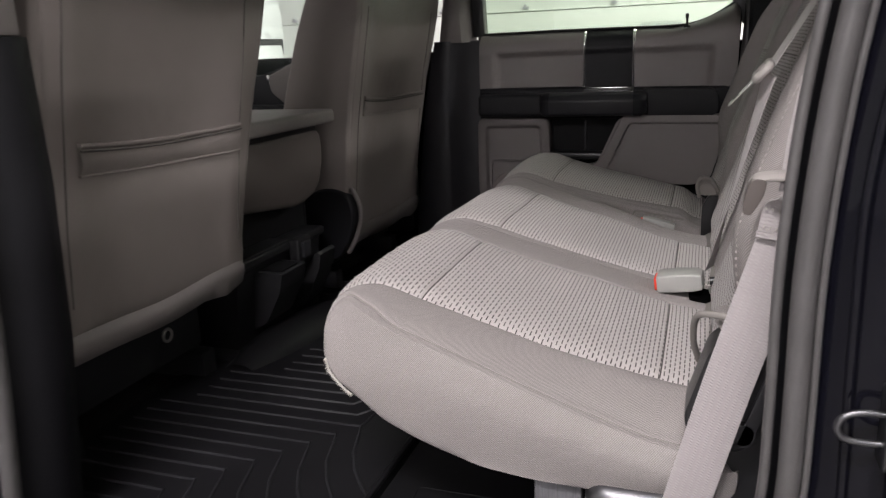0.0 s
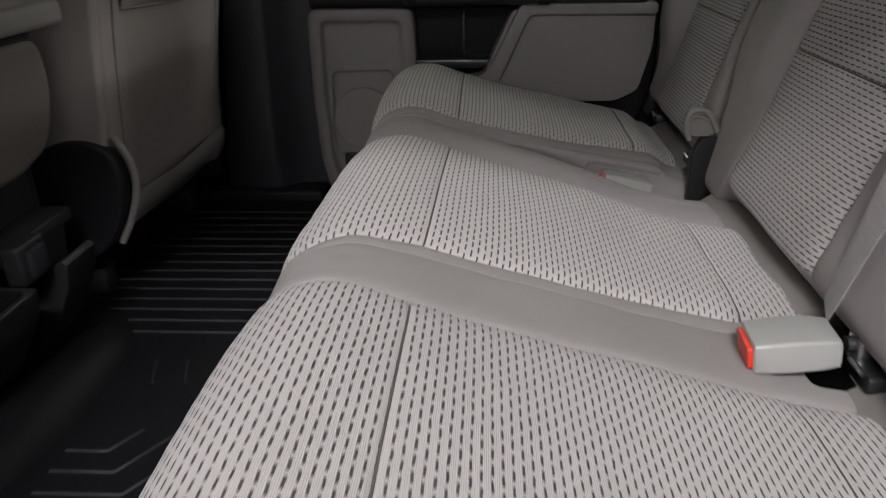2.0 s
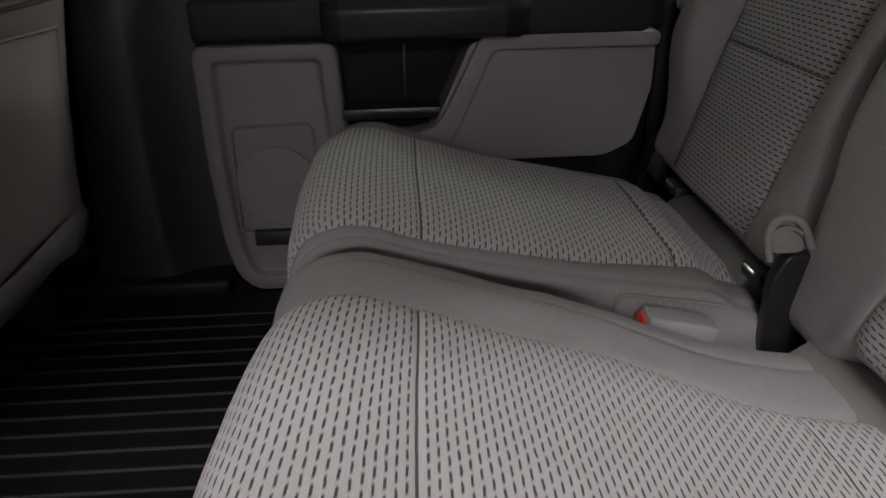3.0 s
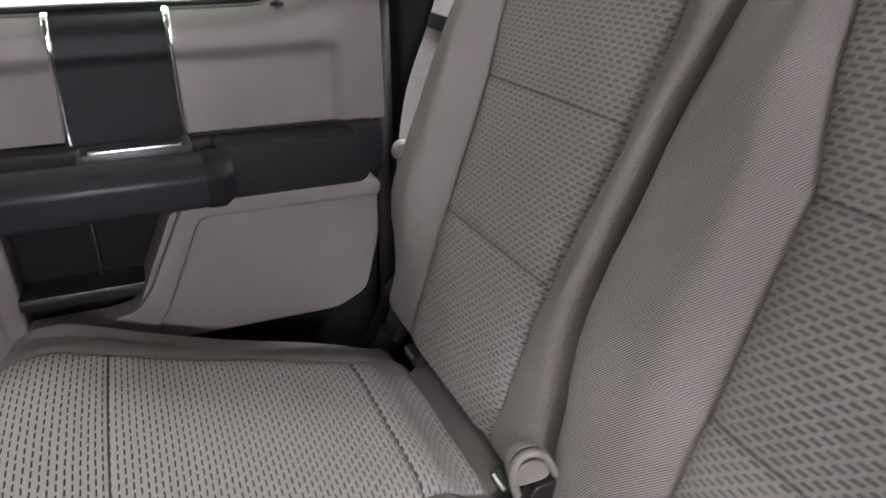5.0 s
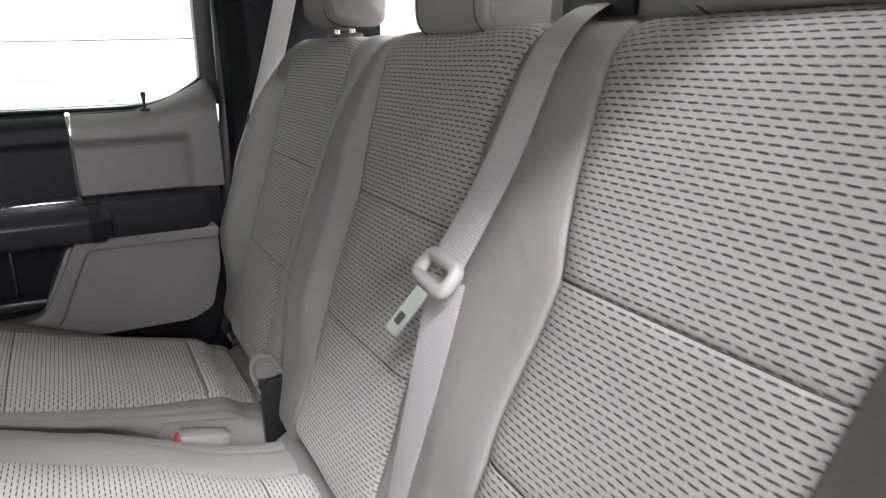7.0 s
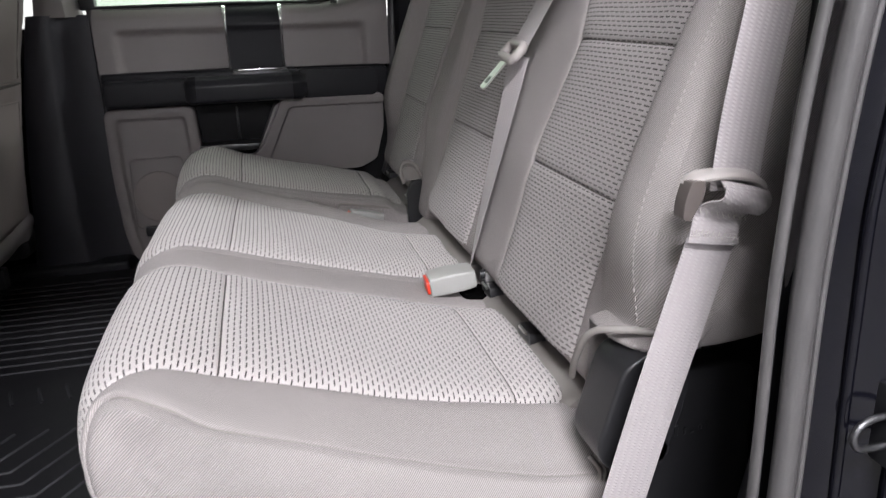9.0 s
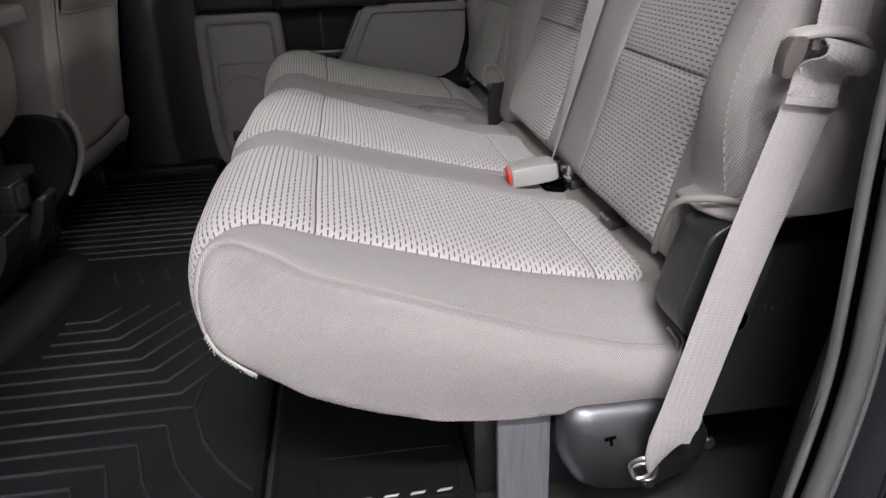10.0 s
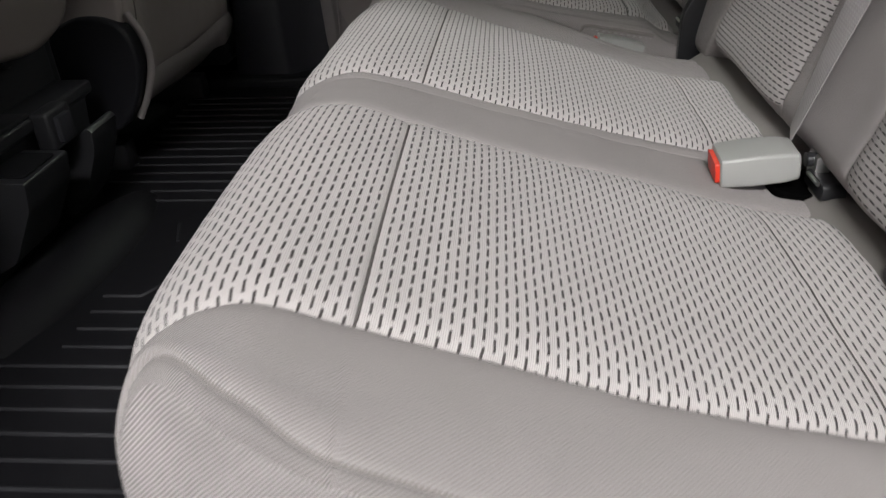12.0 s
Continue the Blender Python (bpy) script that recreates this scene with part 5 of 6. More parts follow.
def outer_belt():
    """Lap and shoulder belt of the near outer seat."""
    w = root("seat_belt", (0.33, -0.165, 0.06), "beige outer seat belt hanging from the pillar to the floor", "seat belt")
    wid = [(0.97, 0.02, -0.23), (0.97, 0.02, -0.26)]
    low = spline([(0.318, -0.148, 0.070), (0.326, -0.158, 0.105), (0.342, -0.166, 0.17), (0.380, -0.172, 0.33), (0.4225, -0.178, 0.490)], 7)
    part("lap_webbing", ribbon(low[11:], wid, 0.0475, 0.0016, sag=0.0007), M_WEB, w, "woven belt webbing")
    b = bmesh.new()
    uvl = b.loops.layers.uv.new("cloth")
    rows = []
    for z, xl, xr, y in ((0.172, 0.3200, 0.3660, -0.1660), (0.158, 0.3170, 0.3620, -0.1664), (0.146, 0.3125, 0.3510, -0.1660), (0.136, 0.3095, 0.3395, -0.1640), (0.118, 0.3110, 0.3290, -0.1590), (0.100, 0.3150, 0.3215, -0.1540), (0.094, 0.3165, 0.3200, -0.1520)):
        rows.append([b.verts.new((xl + (xr - xl) * u, y - 0.003 * math.sin(math.pi * u), z - 0.010 * u)) for u in (0, 0.25, 0.5, 0.75, 1)])
    for A, B in zip(rows, rows[1:]):
        for q in range(4):
            f = b.faces.new((A[q], A[q + 1], B[q + 1], B[q]))
            for lp in f.loops:
                lp[uvl].uv = (lp.vert.co.x, lp.vert.co.z)
    part("anchor_loop", b, M_WEB, w, "folded end in the floor anchor")
    for z0, x0 in ((0.156, 0.3405), (0.160, 0.3415), (0.151, 0.339)):
        b = bmesh.new()
        for j in range(15):
            u = (j / 15 - 0.5) * 0.040
            p = Vector((x0 + 0.97 * u, -0.1695, z0 - 0.23 * u))
            tube([p, p + Vector((0.0015, -0.0006, 0.002 if j % 2 else -0.002))], 0.0005, 4, bm=b)
        part("stitching", b, M_STITCH, w)
    # doubled, stitched end below the guide and the roll of webbing through it
    fold = spline([(0.4195, -0.1820, 0.486), (0.4220, -0.1835, 0.505), (0.4255, -0.1890, 0.512), (0.4315, -0.1985, 0.517), (0.4365, -0.2000, 0.525), (0.4375, -0.1930, 0.531), (0.4370, -0.1840, 0.530)], 6)
    part("fold", ribbon(fold, wid, 0.0465, 0.0030), M_WEB, w, "doubled webbing fold")
    for z0, x0, y0 in ((0.4885, 0.4195, -0.1850), (0.5085, 0.4230, -0.1872)):
        b = bmesh.new()
        for j in range(17):
            u = (j / 16 - 0.5) * 0.044
            p = Vector((x0 + 0.97 * u, y0, z0 - 0.24 * u))
            tube([p, p + Vector((0.0011, -0.0004, 0.0034 if j % 2 else -0.0034))], 0.0006, 4, bm=b)
        part("stitching", b, M_STITCH, w, "pale zigzag stitching")
    part("stitch_bar", ribbon([(0.4186, -0.1830, 0.481), (0.4196, -0.1836, 0.4875)], wid, 0.0485, 0.0042), M_WEB, w, "stitched bar")
    # plastic guide: a flat bar over the roll of webbing
    bar = [Vector(q) for q in ((0.389, -0.186, 0.534), (0.394, -0.186, 0.5395), (0.408, -0.187, 0.5420), (0.430, -0.187, 0.5410), (0.447, -0.187, 0.5370), (0.456, -0.186, 0.5310), (0.458, -0.184, 0.5250))]
    part("guide_bar", ribbon(spline(bar, 5), [(0.0, 1.0, 0.25), (0.0, 1.0, 0.25)], 0.017, 0.0065), M_BEIGE, w, "beige plastic guide bar")
    e = prism(round_poly([(0.3875, 0.5405), (0.3820, 0.522), (0.3815, 0.508), (0.3885, 0.506), (0.3990, 0.525), (0.4010, 0.5395)], 0.005, 3), "y", -0.196, -0.180, 0.0025, 3)
    part("guide_end", e, M_BROWN, w, "brown-grey end of the guide")
    up = spline([(0.435, -0.182, 0.525), (0.443, -0.181, 0.60), (0.466, -0.180, 0.735), (0.502, -0.178, 0.92), (0.535, -0.170, 1.10)], 7)
    part("shoulder_webbing", ribbon(up, [(0.99, 0.05, -0.13), (0.98, 0.1, -0.15)], 0.0475, 0.0016, sag=0.0006), M_WEB, w, "woven belt webbing")
    part("upper_anchor", box(0.50, 0.575, -0.195, -0.12, 1.085, 1.135, 0.012, 3), M_BEIGE, w, "beige upper belt anchor")


def centre_belt():
    w = root("seat_belt", (0.44, 0.36, 0.30), "beige centre seat belt with steel tongue over the backrest", "seat belt")
    up = spline([(0.690, 0.352, 0.850), (0.640, 0.354, 0.856), (0.600, 0.355, 0.851), (0.545, 0.352, 0.813), (0.489, 0.348, 0.711), (0.437, 0.360, 0.618)], 8)
    part("shoulder_webbing", ribbon(up, [(0.1, 0.95, 0.0), (-0.15, 0.95, 0.0)], 0.0475, 0.0016, sag=0.0006), M_WEB, w, "woven belt webbing")
    low = spline([(0.437, 0.360, 0.606), (0.424, 0.362, 0.55), (0.402, 0.374, 0.45), (0.382, 0.384, 0.36), (0.366, 0.392, 0.285)], 8)
    part("lap_webbing", ribbon(low, [(-0.35, 0.80, -0.2), (0.3, 0.9, 0.0)], 0.0475, 0.0016), M_WEB, w, "woven belt webbing")
    # tongue: plastic grip with a slot and the steel blade
    b = bmesh.new()
    m = Matrix.Translation((0.432, 0.360, 0.612)) @ Euler((radians(5), radians(42), radians(0))).to_matrix().to_4x4()
    loop = round_poly([(-0.031, -0.015), (0.031, -0.015), (0.031, 0.011), (-0.031, 0.011)], 0.011, 5)
    tube([m @ Vector((-0.004, u, v)) for u, v in loop], 0.0072, 12, bm=b, closed=True)
    t = part("tongue_grip", b, M_BEIGE, w, "beige plastic tongue grip")
    blade = bmesh.new()
    prism(round_poly([(-0.013, -0.072), (0.013, -0.072), (0.013, -0.02), (-0.013, -0.02)], 0.005, 3), "x", -0.0055, -0.0030, 0.0006, 1, bm=blade)
    bmesh.ops.transform(blade, matrix=m, verts=blade.verts)
    part("blade", blade, M_STEEL, t, "polished steel blade")
    hole = bmesh.new()
    prism(round_poly([(-0.006, -0.062), (0.006, -0.062), (0.006, -0.050), (-0.006, -0.050)], 0.002, 2), "x", -0.0062, -0.0022, 0.0003, 1, bm=hole)
    bmesh.ops.transform(hole, matrix=m, verts=hole.verts)
    part("blade_hole", hole, M_BLACK, t, "latch hole")
    # outlet housing behind the backrest top
    h = root("belt_housing", (0.66, 0.33, 0.82), "grey plastic seat belt outlet on the backrest top", "belt outlet")
    b = prism(round_poly([(0.600, 0.832), (0.606, 0.872), (0.640, 0.888), (0.722, 0.892), (0.722, 0.80), (0.63, 0.80)], 0.016, 4), "y", 0.10, 0.440, 0.016, 4)
    part("shell", b, M_BEIGE, h, "smooth grey shell", angle=50)
    b = box(0.596, 0.634, 0.300, 0.408, 0.838, 0.858, 0.004, 2)
    part("outlet", b, M_BLACK, h, "black outlet slot")


def far_belt():
    w = root("seat_belt", (0.45, 1.32, 0.30), "beige seat belt beside the far rear pillar", "seat belt")
    up = spline([(0.440, 1.392, 0.40), (0.462, 1.390, 0.56), (0.503, 1.388, 0.672), (0.545, 1.386, 0.80), (0.582, 1.384, 0.925), (0.625, 1.384, 1.08)], 7)
    part("webbing", ribbon(up, [(0.93, 0.1, -0.33), (0.93, 0.1, -0.33)], 0.0475, 0.0016), M_WEB, w, "woven belt webbing")
    part("clip", ribbon([(0.498, 1.386, 0.660), (0.505, 1.385, 0.680)], [(0.93, 0.1, -0.33)] * 2, 0.05, 0.008), M_BLACK, w, "black belt stop")
    part("upper_anchor", box(0.585, 0.67, 1.35, 1.40, 1.06, 1.11, 0.012, 3), M_BLACK, w, "black upper belt anchor")
    b = bmesh.new()
    disc((0.432, 1.386, 0.495), (0, -1, 0), 0.016, 0.012, 0.004, 24, bm=b)
    part("button", b, M_BEIGE, w, "beige belt button")


def buckle(place, yaw, pitch, label, stalk, roll=0):
    k = root("belt_buckle", place, label, "belt buckle", "rear belt buckles")
    m = Matrix.Translation(place) @ Euler((radians(roll), radians(pitch), radians(yaw))).to_matrix().to_4x4()
    b = bmesh.new()
    rows = []
    for x, hw, z0, z1 in ((0.000, 0.0225, -0.0125, 0.0135), (0.0015, 0.0240, -0.0135, 0.0155), (0.03, 0.0252, -0.014, 0.0172), (0.060, 0.0240, -0.0135, 0.0160), (0.071, 0.0225, -0.012, 0.0140), (0.073, 0.0205, -0.010, 0.012)):
        poly = round_poly([(-hw, z0), (hw, z0), (hw, z1), (-hw, z1)], 0.0038, 3)
        rows.append([b.verts.new(m @ Vector((x, y, z))) for y, z in poly])
    n = len(rows[0])
    for A, B in zip(rows, rows[1:]):
        for q in range(n):
            b.faces.new((A[q], A[(q + 1) % n], B[(q + 1) % n], B[q]))
    b.faces.new(rows[0][::-1])
    b.faces.new(rows[-1])
    part("housing", b, M_BUCKLE, k, "light grey plastic housing", angle=36)
    b = bmesh.new()
    prism(round_poly([(-0.0195, -0.0095), (0.0195, -0.0095), (0.0195, 0.0110), (-0.0195, 0.0110)], 0.003, 3), "x", -0.0042, 0.004, 0.0015, 2, bm=b)
    bmesh.ops.transform(b, matrix=m, verts=b.verts)
    part("button", b, M_RED, k, "red release button")
    if stalk:
        b = tube(spline([m @ Vector(v) for v in ((0.083, 0.0, -0.002), (0.10, 0, -0.004), (0.113, 0.0, -0.014), (0.118, 0, -0.03))], 5), 0.007, 10)
        part("stalk", b, M_BLACK, k, "black cable stalk")
        b = bmesh.new()
        prism(round_poly([(0.088, -0.022), (0.10, -0.022), (0.104, 0.004), (0.090, 0.004)], 0.003, 3), "y", -0.012, 0.012, 0.002, 2, bm=b)
        bmesh.ops.transform(b, matrix=m, verts=b.verts)
        part("bracket", b, M_STEEL, k, "steel bracket")


def seat_gap():
    # black hinge strap and stowed buckle in the slot between the sections
    s = root("hinge_strap", (0.36, 0.80, 0.25), "black plastic seat hinge between the bench sections", "hinge cover")
    b = prism(round_poly([(0.350, 0.200), (0.350, 0.295), (0.362, 0.322), (0.398, 0.322), (0.398, 0.24), (0.388, 0.200)], 0.008, 4), "y", 0.842, 0.858, 0.005, 3)
    part("shell", b, M_BLACK, s, angle=50)
    b = prism(round_poly([(0.342, 0.322), (0.336, 0.350), (0.346, 0.368), (0.372, 0.362), (0.384, 0.322)], 0.014, 5), "y", 0.848, 0.858, 0.004, 3)
    tab = part("cloth_tab", b, M_PIPE, s, "grey cloth tab")
    fold = spline([(0.344, 0.8435, 0.318), (0.338, 0.8425, 0.345), (0.347, 0.8425, 0.362), (0.368, 0.8425, 0.358), (0.384, 0.8435, 0.330)], 7)
    part("folded_edge", tube(fold, 0.0042, 10), M_PIPE, tab, "rolled edge of the cloth tab")
    part("folded_edge", tube([q + Vector((0, -0.001, -0.010)) for q in fold[5:-6]], 0.0022, 8), M_PIPE, tab)
    edge = spline([(0.198, 0.8515, 0.262), (0.199, 0.8512, 0.275), (0.207, 0.8512, 0.282), (0.24, 0.8512, 0.277), (0.28, 0.8515, 0.270), (0.311, 0.8520, 0.264)], 8)
    part("side_welt", tube(edge, 0.0022, 8), M_PIPE, narrow_cushion, "sewn welt on the cushion side")
    b = bmesh.new()
    for k in range(0, len(edge) - 1, 2):
        tube([edge[k] + Vector((0.0, -0.002, -0.005)), edge[k].lerp(edge[k + 1], 0.8) + Vector((0.0, -0.002, -0.005))], 0.0009, 5, bm=b)
    part("stitching", b, M_STITCH, narrow_cushion, "pale stitched seam")
    buckle((0.218, 0.833, 0.250), 0, 12, "stowed grey belt buckle in the gap of the bench", False, 90)
    b = prism(round_poly([(0.365, 0.245), (0.385, 0.300), (0.41, 0.335), (0.44, 0.335), (0.44, 0.24)], 0.012, 4), "y", 1.262, 1.310, 0.010, 3)
    solid("hinge_cover", b, M_BLACK, "black plastic hinge cover beside the far door", "hinge cover")
    b = prism(round_poly([(0.330, 0.13), (0.395, 0.28), (0.44, 0.32), (0.45, 0.13)], 0.012, 4), "y", 1.345, 1.385, 0.008, 3)
    solid("side_trim", b, M_CHAR, "charcoal trim at the far end of the bench", "trim panel")


bench_details()
outer_belt()
centre_belt()
far_belt()
buckle((0.284, 0.350, 0.268), -3, -7, "light grey belt buckle with red button on the bench", True)
seat_gap()


# ---------------------------------------------------------------- front seats and console
SEATBACK = [(-0.600, 0.225), (-0.572, 0.232), (-0.560, 0.30), (-0.540, 0.45), (-0.520, 0.58), (-0.490, 0.74), (-0.468, 0.88), (-0.470, 0.95), (-0.51, 0.985), (-0.565, 0.97),
            (-0.62, 0.88), (-0.69, 0.70), (-0.75, 0.50), (-0.77, 0.34), (-0.73, 0.25), (-0.66, 0.215)]


def front_seat(ya, yb, label, disc_side, drop=0.0):
    mid = (ya + yb) / 2
    t = root("front_seat", (-0.75, mid, 0.0), label, "front seat", "front seats")

    def shape(p, s, n):
        # shoulders narrow upwards, back panel hollow between its side rolls
        u = (p.y - mid) / ((yb - ya) / 2)
        k = max(0.0, (p.z - 0.62) / 0.36)
        p.z -= drop * max(0.0, min(1.0, (0.46 - p.z) / 0.22))
        p.y += 0.055 * max(0.0, u) ** 2 * min(1.0, max(0.0, (p.z - 0.30) / 0.47)) - 0.05 * max(0.0, k - 0.6) * u
        if n.x > 0.5:
            p.x -= 0.016 * max(0, 1 - (u / 0.75) ** 4) * (1 - 0.5 * k)
            if abs(p.z - 0.60) < 0.14:
                p.x -= 0.010 * max(0, 1 - (u / 0.65) ** 2) * (1 - ((p.z - 0.60) / 0.14) ** 2)
        return p
    pan, surf, total = upholstery(SEATBACK, ya, yb, 0.050, 0.050, [], (), 0.01, 0.02, shape, 0.003, 0.0)
    back = part("backrest", pan["cover", 0, 0], M_VINYL, t, "grey-brown vinyl seat back", angle=60)
    w = yb - ya
    y0, y1 = ya + 0.14 * w, yb - 0.065 * w

    def back_x(z, y):
        s = min((abs(arc_p - z), k) for k, arc_p in enumerate([surf(total * j / 60, y).z if surf(total * j / 60, y).x > -0.64 else 9 for j in range(60)]))[1]
        a, bq = surf(total * s / 60, y), surf(total * ((s + 1) % 60) / 60, y)
        if abs(bq.z - a.z) < 1e-6:
            return a.x
        return a.x + (bq.x - a.x) * (z - a.z) / (bq.z - a.z)
    # pocket opening: two rolled welts, and a dark cord for the shade between
    ys = [y0 + (y1 - y0) * i / 16 for i in range(17)]
    for name, zl, zr, r in (("pocket_welt", 0.548, 0.538, 0.0045), ("pocket_shade", 0.5405, 0.5305, 0.0022), ("pocket_seam", 0.502, 0.488, 0.0026)):
        pts = []
        for i, y in enumerate(ys):
            z = zl + (zr - zl) * i / 16 - 0.010 * math.sin(math.pi * i / 16) * (0.6 if name == "pocket_seam" else 1)
            pts.append((back_x(z, y) + (0.0055 if name == "pocket_shade" else 0.002), y, z))
        part(name, tube(pts, r, 10), M_SEAM_SHADE if name == "pocket_shade" else M_VINYL, back, "dark cord standing in for the shaded pocket opening" if name == "pocket_shade" else "rolled welt of the map pocket")
    b = bmesh.new()
    rows = []
    for i, y in enumerate(ys):
        zt = 0.543 + (-0.010) * i / 16 - 0.010 * math.sin(math.pi * i / 16)
        zb = 0.502 - 0.014 * i / 16
        rows.append([b.verts.new((back_x(zt + (zb - zt) * q, y) + 0.003 + 0.004 * math.sin(math.pi * q), y, zt + (zb - zt) * q)) for q in (0, 0.2, 0.4, 0.6, 0.8, 1)])
    for A, B in zip(rows, rows[1:]):
        for q in range(5):
            b.faces.new((A[q], A[q + 1], B[q + 1], B[q]))
    part("pocket_band", b, M_VINYL, back, "padded band of the map pocket")
    # side seams and the pale rolled hem along the bottom
    for y in (ya + 0.085 * w, yb - 0.06 * w):
        pts = [(back_x(z, y) + 0.0008, y, z) for z in (0.30 - drop, 0.36, 0.42, 0.48, 0.54, 0.60, 0.66, 0.72, 0.78)]
        part("side_seam", tube(pts, 0.0013, 6), M_SEAM_SHADE, back, "stitched side seam")
    pts = [(-0.563 - 0.012 * (abs(2 * i / 20 - 1)) ** 4, ya + 0.018 + (w - 0.036) * i / 20, 0.238 - drop - 0.006 + 0.003 * math.sin(i * 0.5)) for i in range(21)]
    b = bmesh.new()
    rows = []
    for i, p in enumerate(pts):
        drop = 0.026 + 0.012 * max(0, 1 - abs(i - 17) / 3.0)
        rows.append([b.verts.new((p[0] + dx, p[1], p[2] + dz)) for dx, dz in ((0.006, 0.022), (0.012, 0.012), (0.013, 0.0), (0.004, -drop), (-0.012, -drop - 0.004), (-0.035, -drop + 0.010))])
    for A, B in zip(rows, rows[1:]):
        for q in range(5):
            b.faces.new((A[q], A[q + 1], B[q + 1], B[q]))
    part("hem", b, M_TRIM, back, "pale rolled hem", angle=60)
    # headrest
    prof = [(-0.49, 1.00), (-0.475, 1.08), (-0.49, 1.16), (-0.54, 1.18), (-0.58, 1.14), (-0.585, 1.04), (-0.55, 0.99)]
    pan, _, _ = upholstery(prof, mid - 0.13, mid + 0.13, 0.03, 0.03, [], (), 0.01, 0.02, None, 0.002, 0.0)
    h = part("headrest", pan["cover", 0, 0], M_VINYL, t, "vinyl headrest", angle=60)
    for dy in (-0.06, 0.06):
        part("post", tube([(-0.53, mid + dy, 0.95), (-0.53, mid + dy, 1.03)], 0.007, 10), M_CHROME, h)
    # cushion, base and rails
    cus = [(-0.62, 0.27), (-0.66, 0.33), (-0.85, 0.345), (-1.05, 0.36), (-1.15, 0.33), (-1.15, 0.25), (-1.0, 0.21), (-0.7, 0.20)]
    pan, _, _ = upholstery(cus, ya + 0.01, yb - 0.01, 0.04, 0.04, [], (), 0.01, 0.02, None, 0.003, 0.0)
    part("cushion", pan["cover", 0, 0], M_CLOTH, t, "cloth seat cushion", angle=60)
    part("seat_base", box(-1.10, -0.66, ya + 0.06, yb - 0.06, 0.07, 0.23, 0.01), M_BLACK, t, "black metal seat base")
    for y in (ya + 0.07, yb - 0.07):
        part("rail", box(-1.15, -0.64, y - 0.022, y + 0.022, 0.0, 0.06, 0.006), M_BLACK, t, "black seat rail")
    b = tube([(-0.612, mid + 0.04 + 0.012 * math.cos(a), 0.155 + 0.012 * math.sin(a)) for a in (2 * math.pi * i / 20 for i in range(20))], 0.003, 8, closed=True)
    part("wire_ring", b, M_STEEL, t, "small steel ring under the seat")
    # round recliner cover
    if disc_side == 0:
        return t
    shield = [(q.x, q.z) for q in spline([(-0.690, 0, 0.270), (-0.650, 0, 0.306), (-0.600, 0, 0.312), (-0.558, 0, 0.294), (-0.541, 0, 0.250), (-0.545, 0, 0.205), (-0.568, 0, 0.152), (-0.600, 0, 0.116), (-0.650, 0, 0.110), (-0.690, 0, 0.150)], 5, True)]
    part("recliner_cover", prism(shield, "y", ya - 0.014, ya + 0.030, 0.008, 3), M_CHAR, t, "charcoal moulded recliner cover", angle=40)
    edge = spline([(-0.553, ya + 0.012, 0.312), (-0.533, ya + 0.012, 0.270), (-0.531, ya + 0.012, 0.225), (-0.549, ya + 0.012, 0.172), (-0.574, ya + 0.012, 0.128)], 6)
    part("cover_edge", tube(edge, 0.0065, 10), M_TRIM, t, "pale cloth edge beside the cover")
    return t


front_seat(-0.118, 0.402, "driver's seat with grey-brown vinyl back and map pocket", 0)
front_seat(0.885, 1.440, "passenger seat with grey-brown vinyl back and map pocket", -1, 0.06)


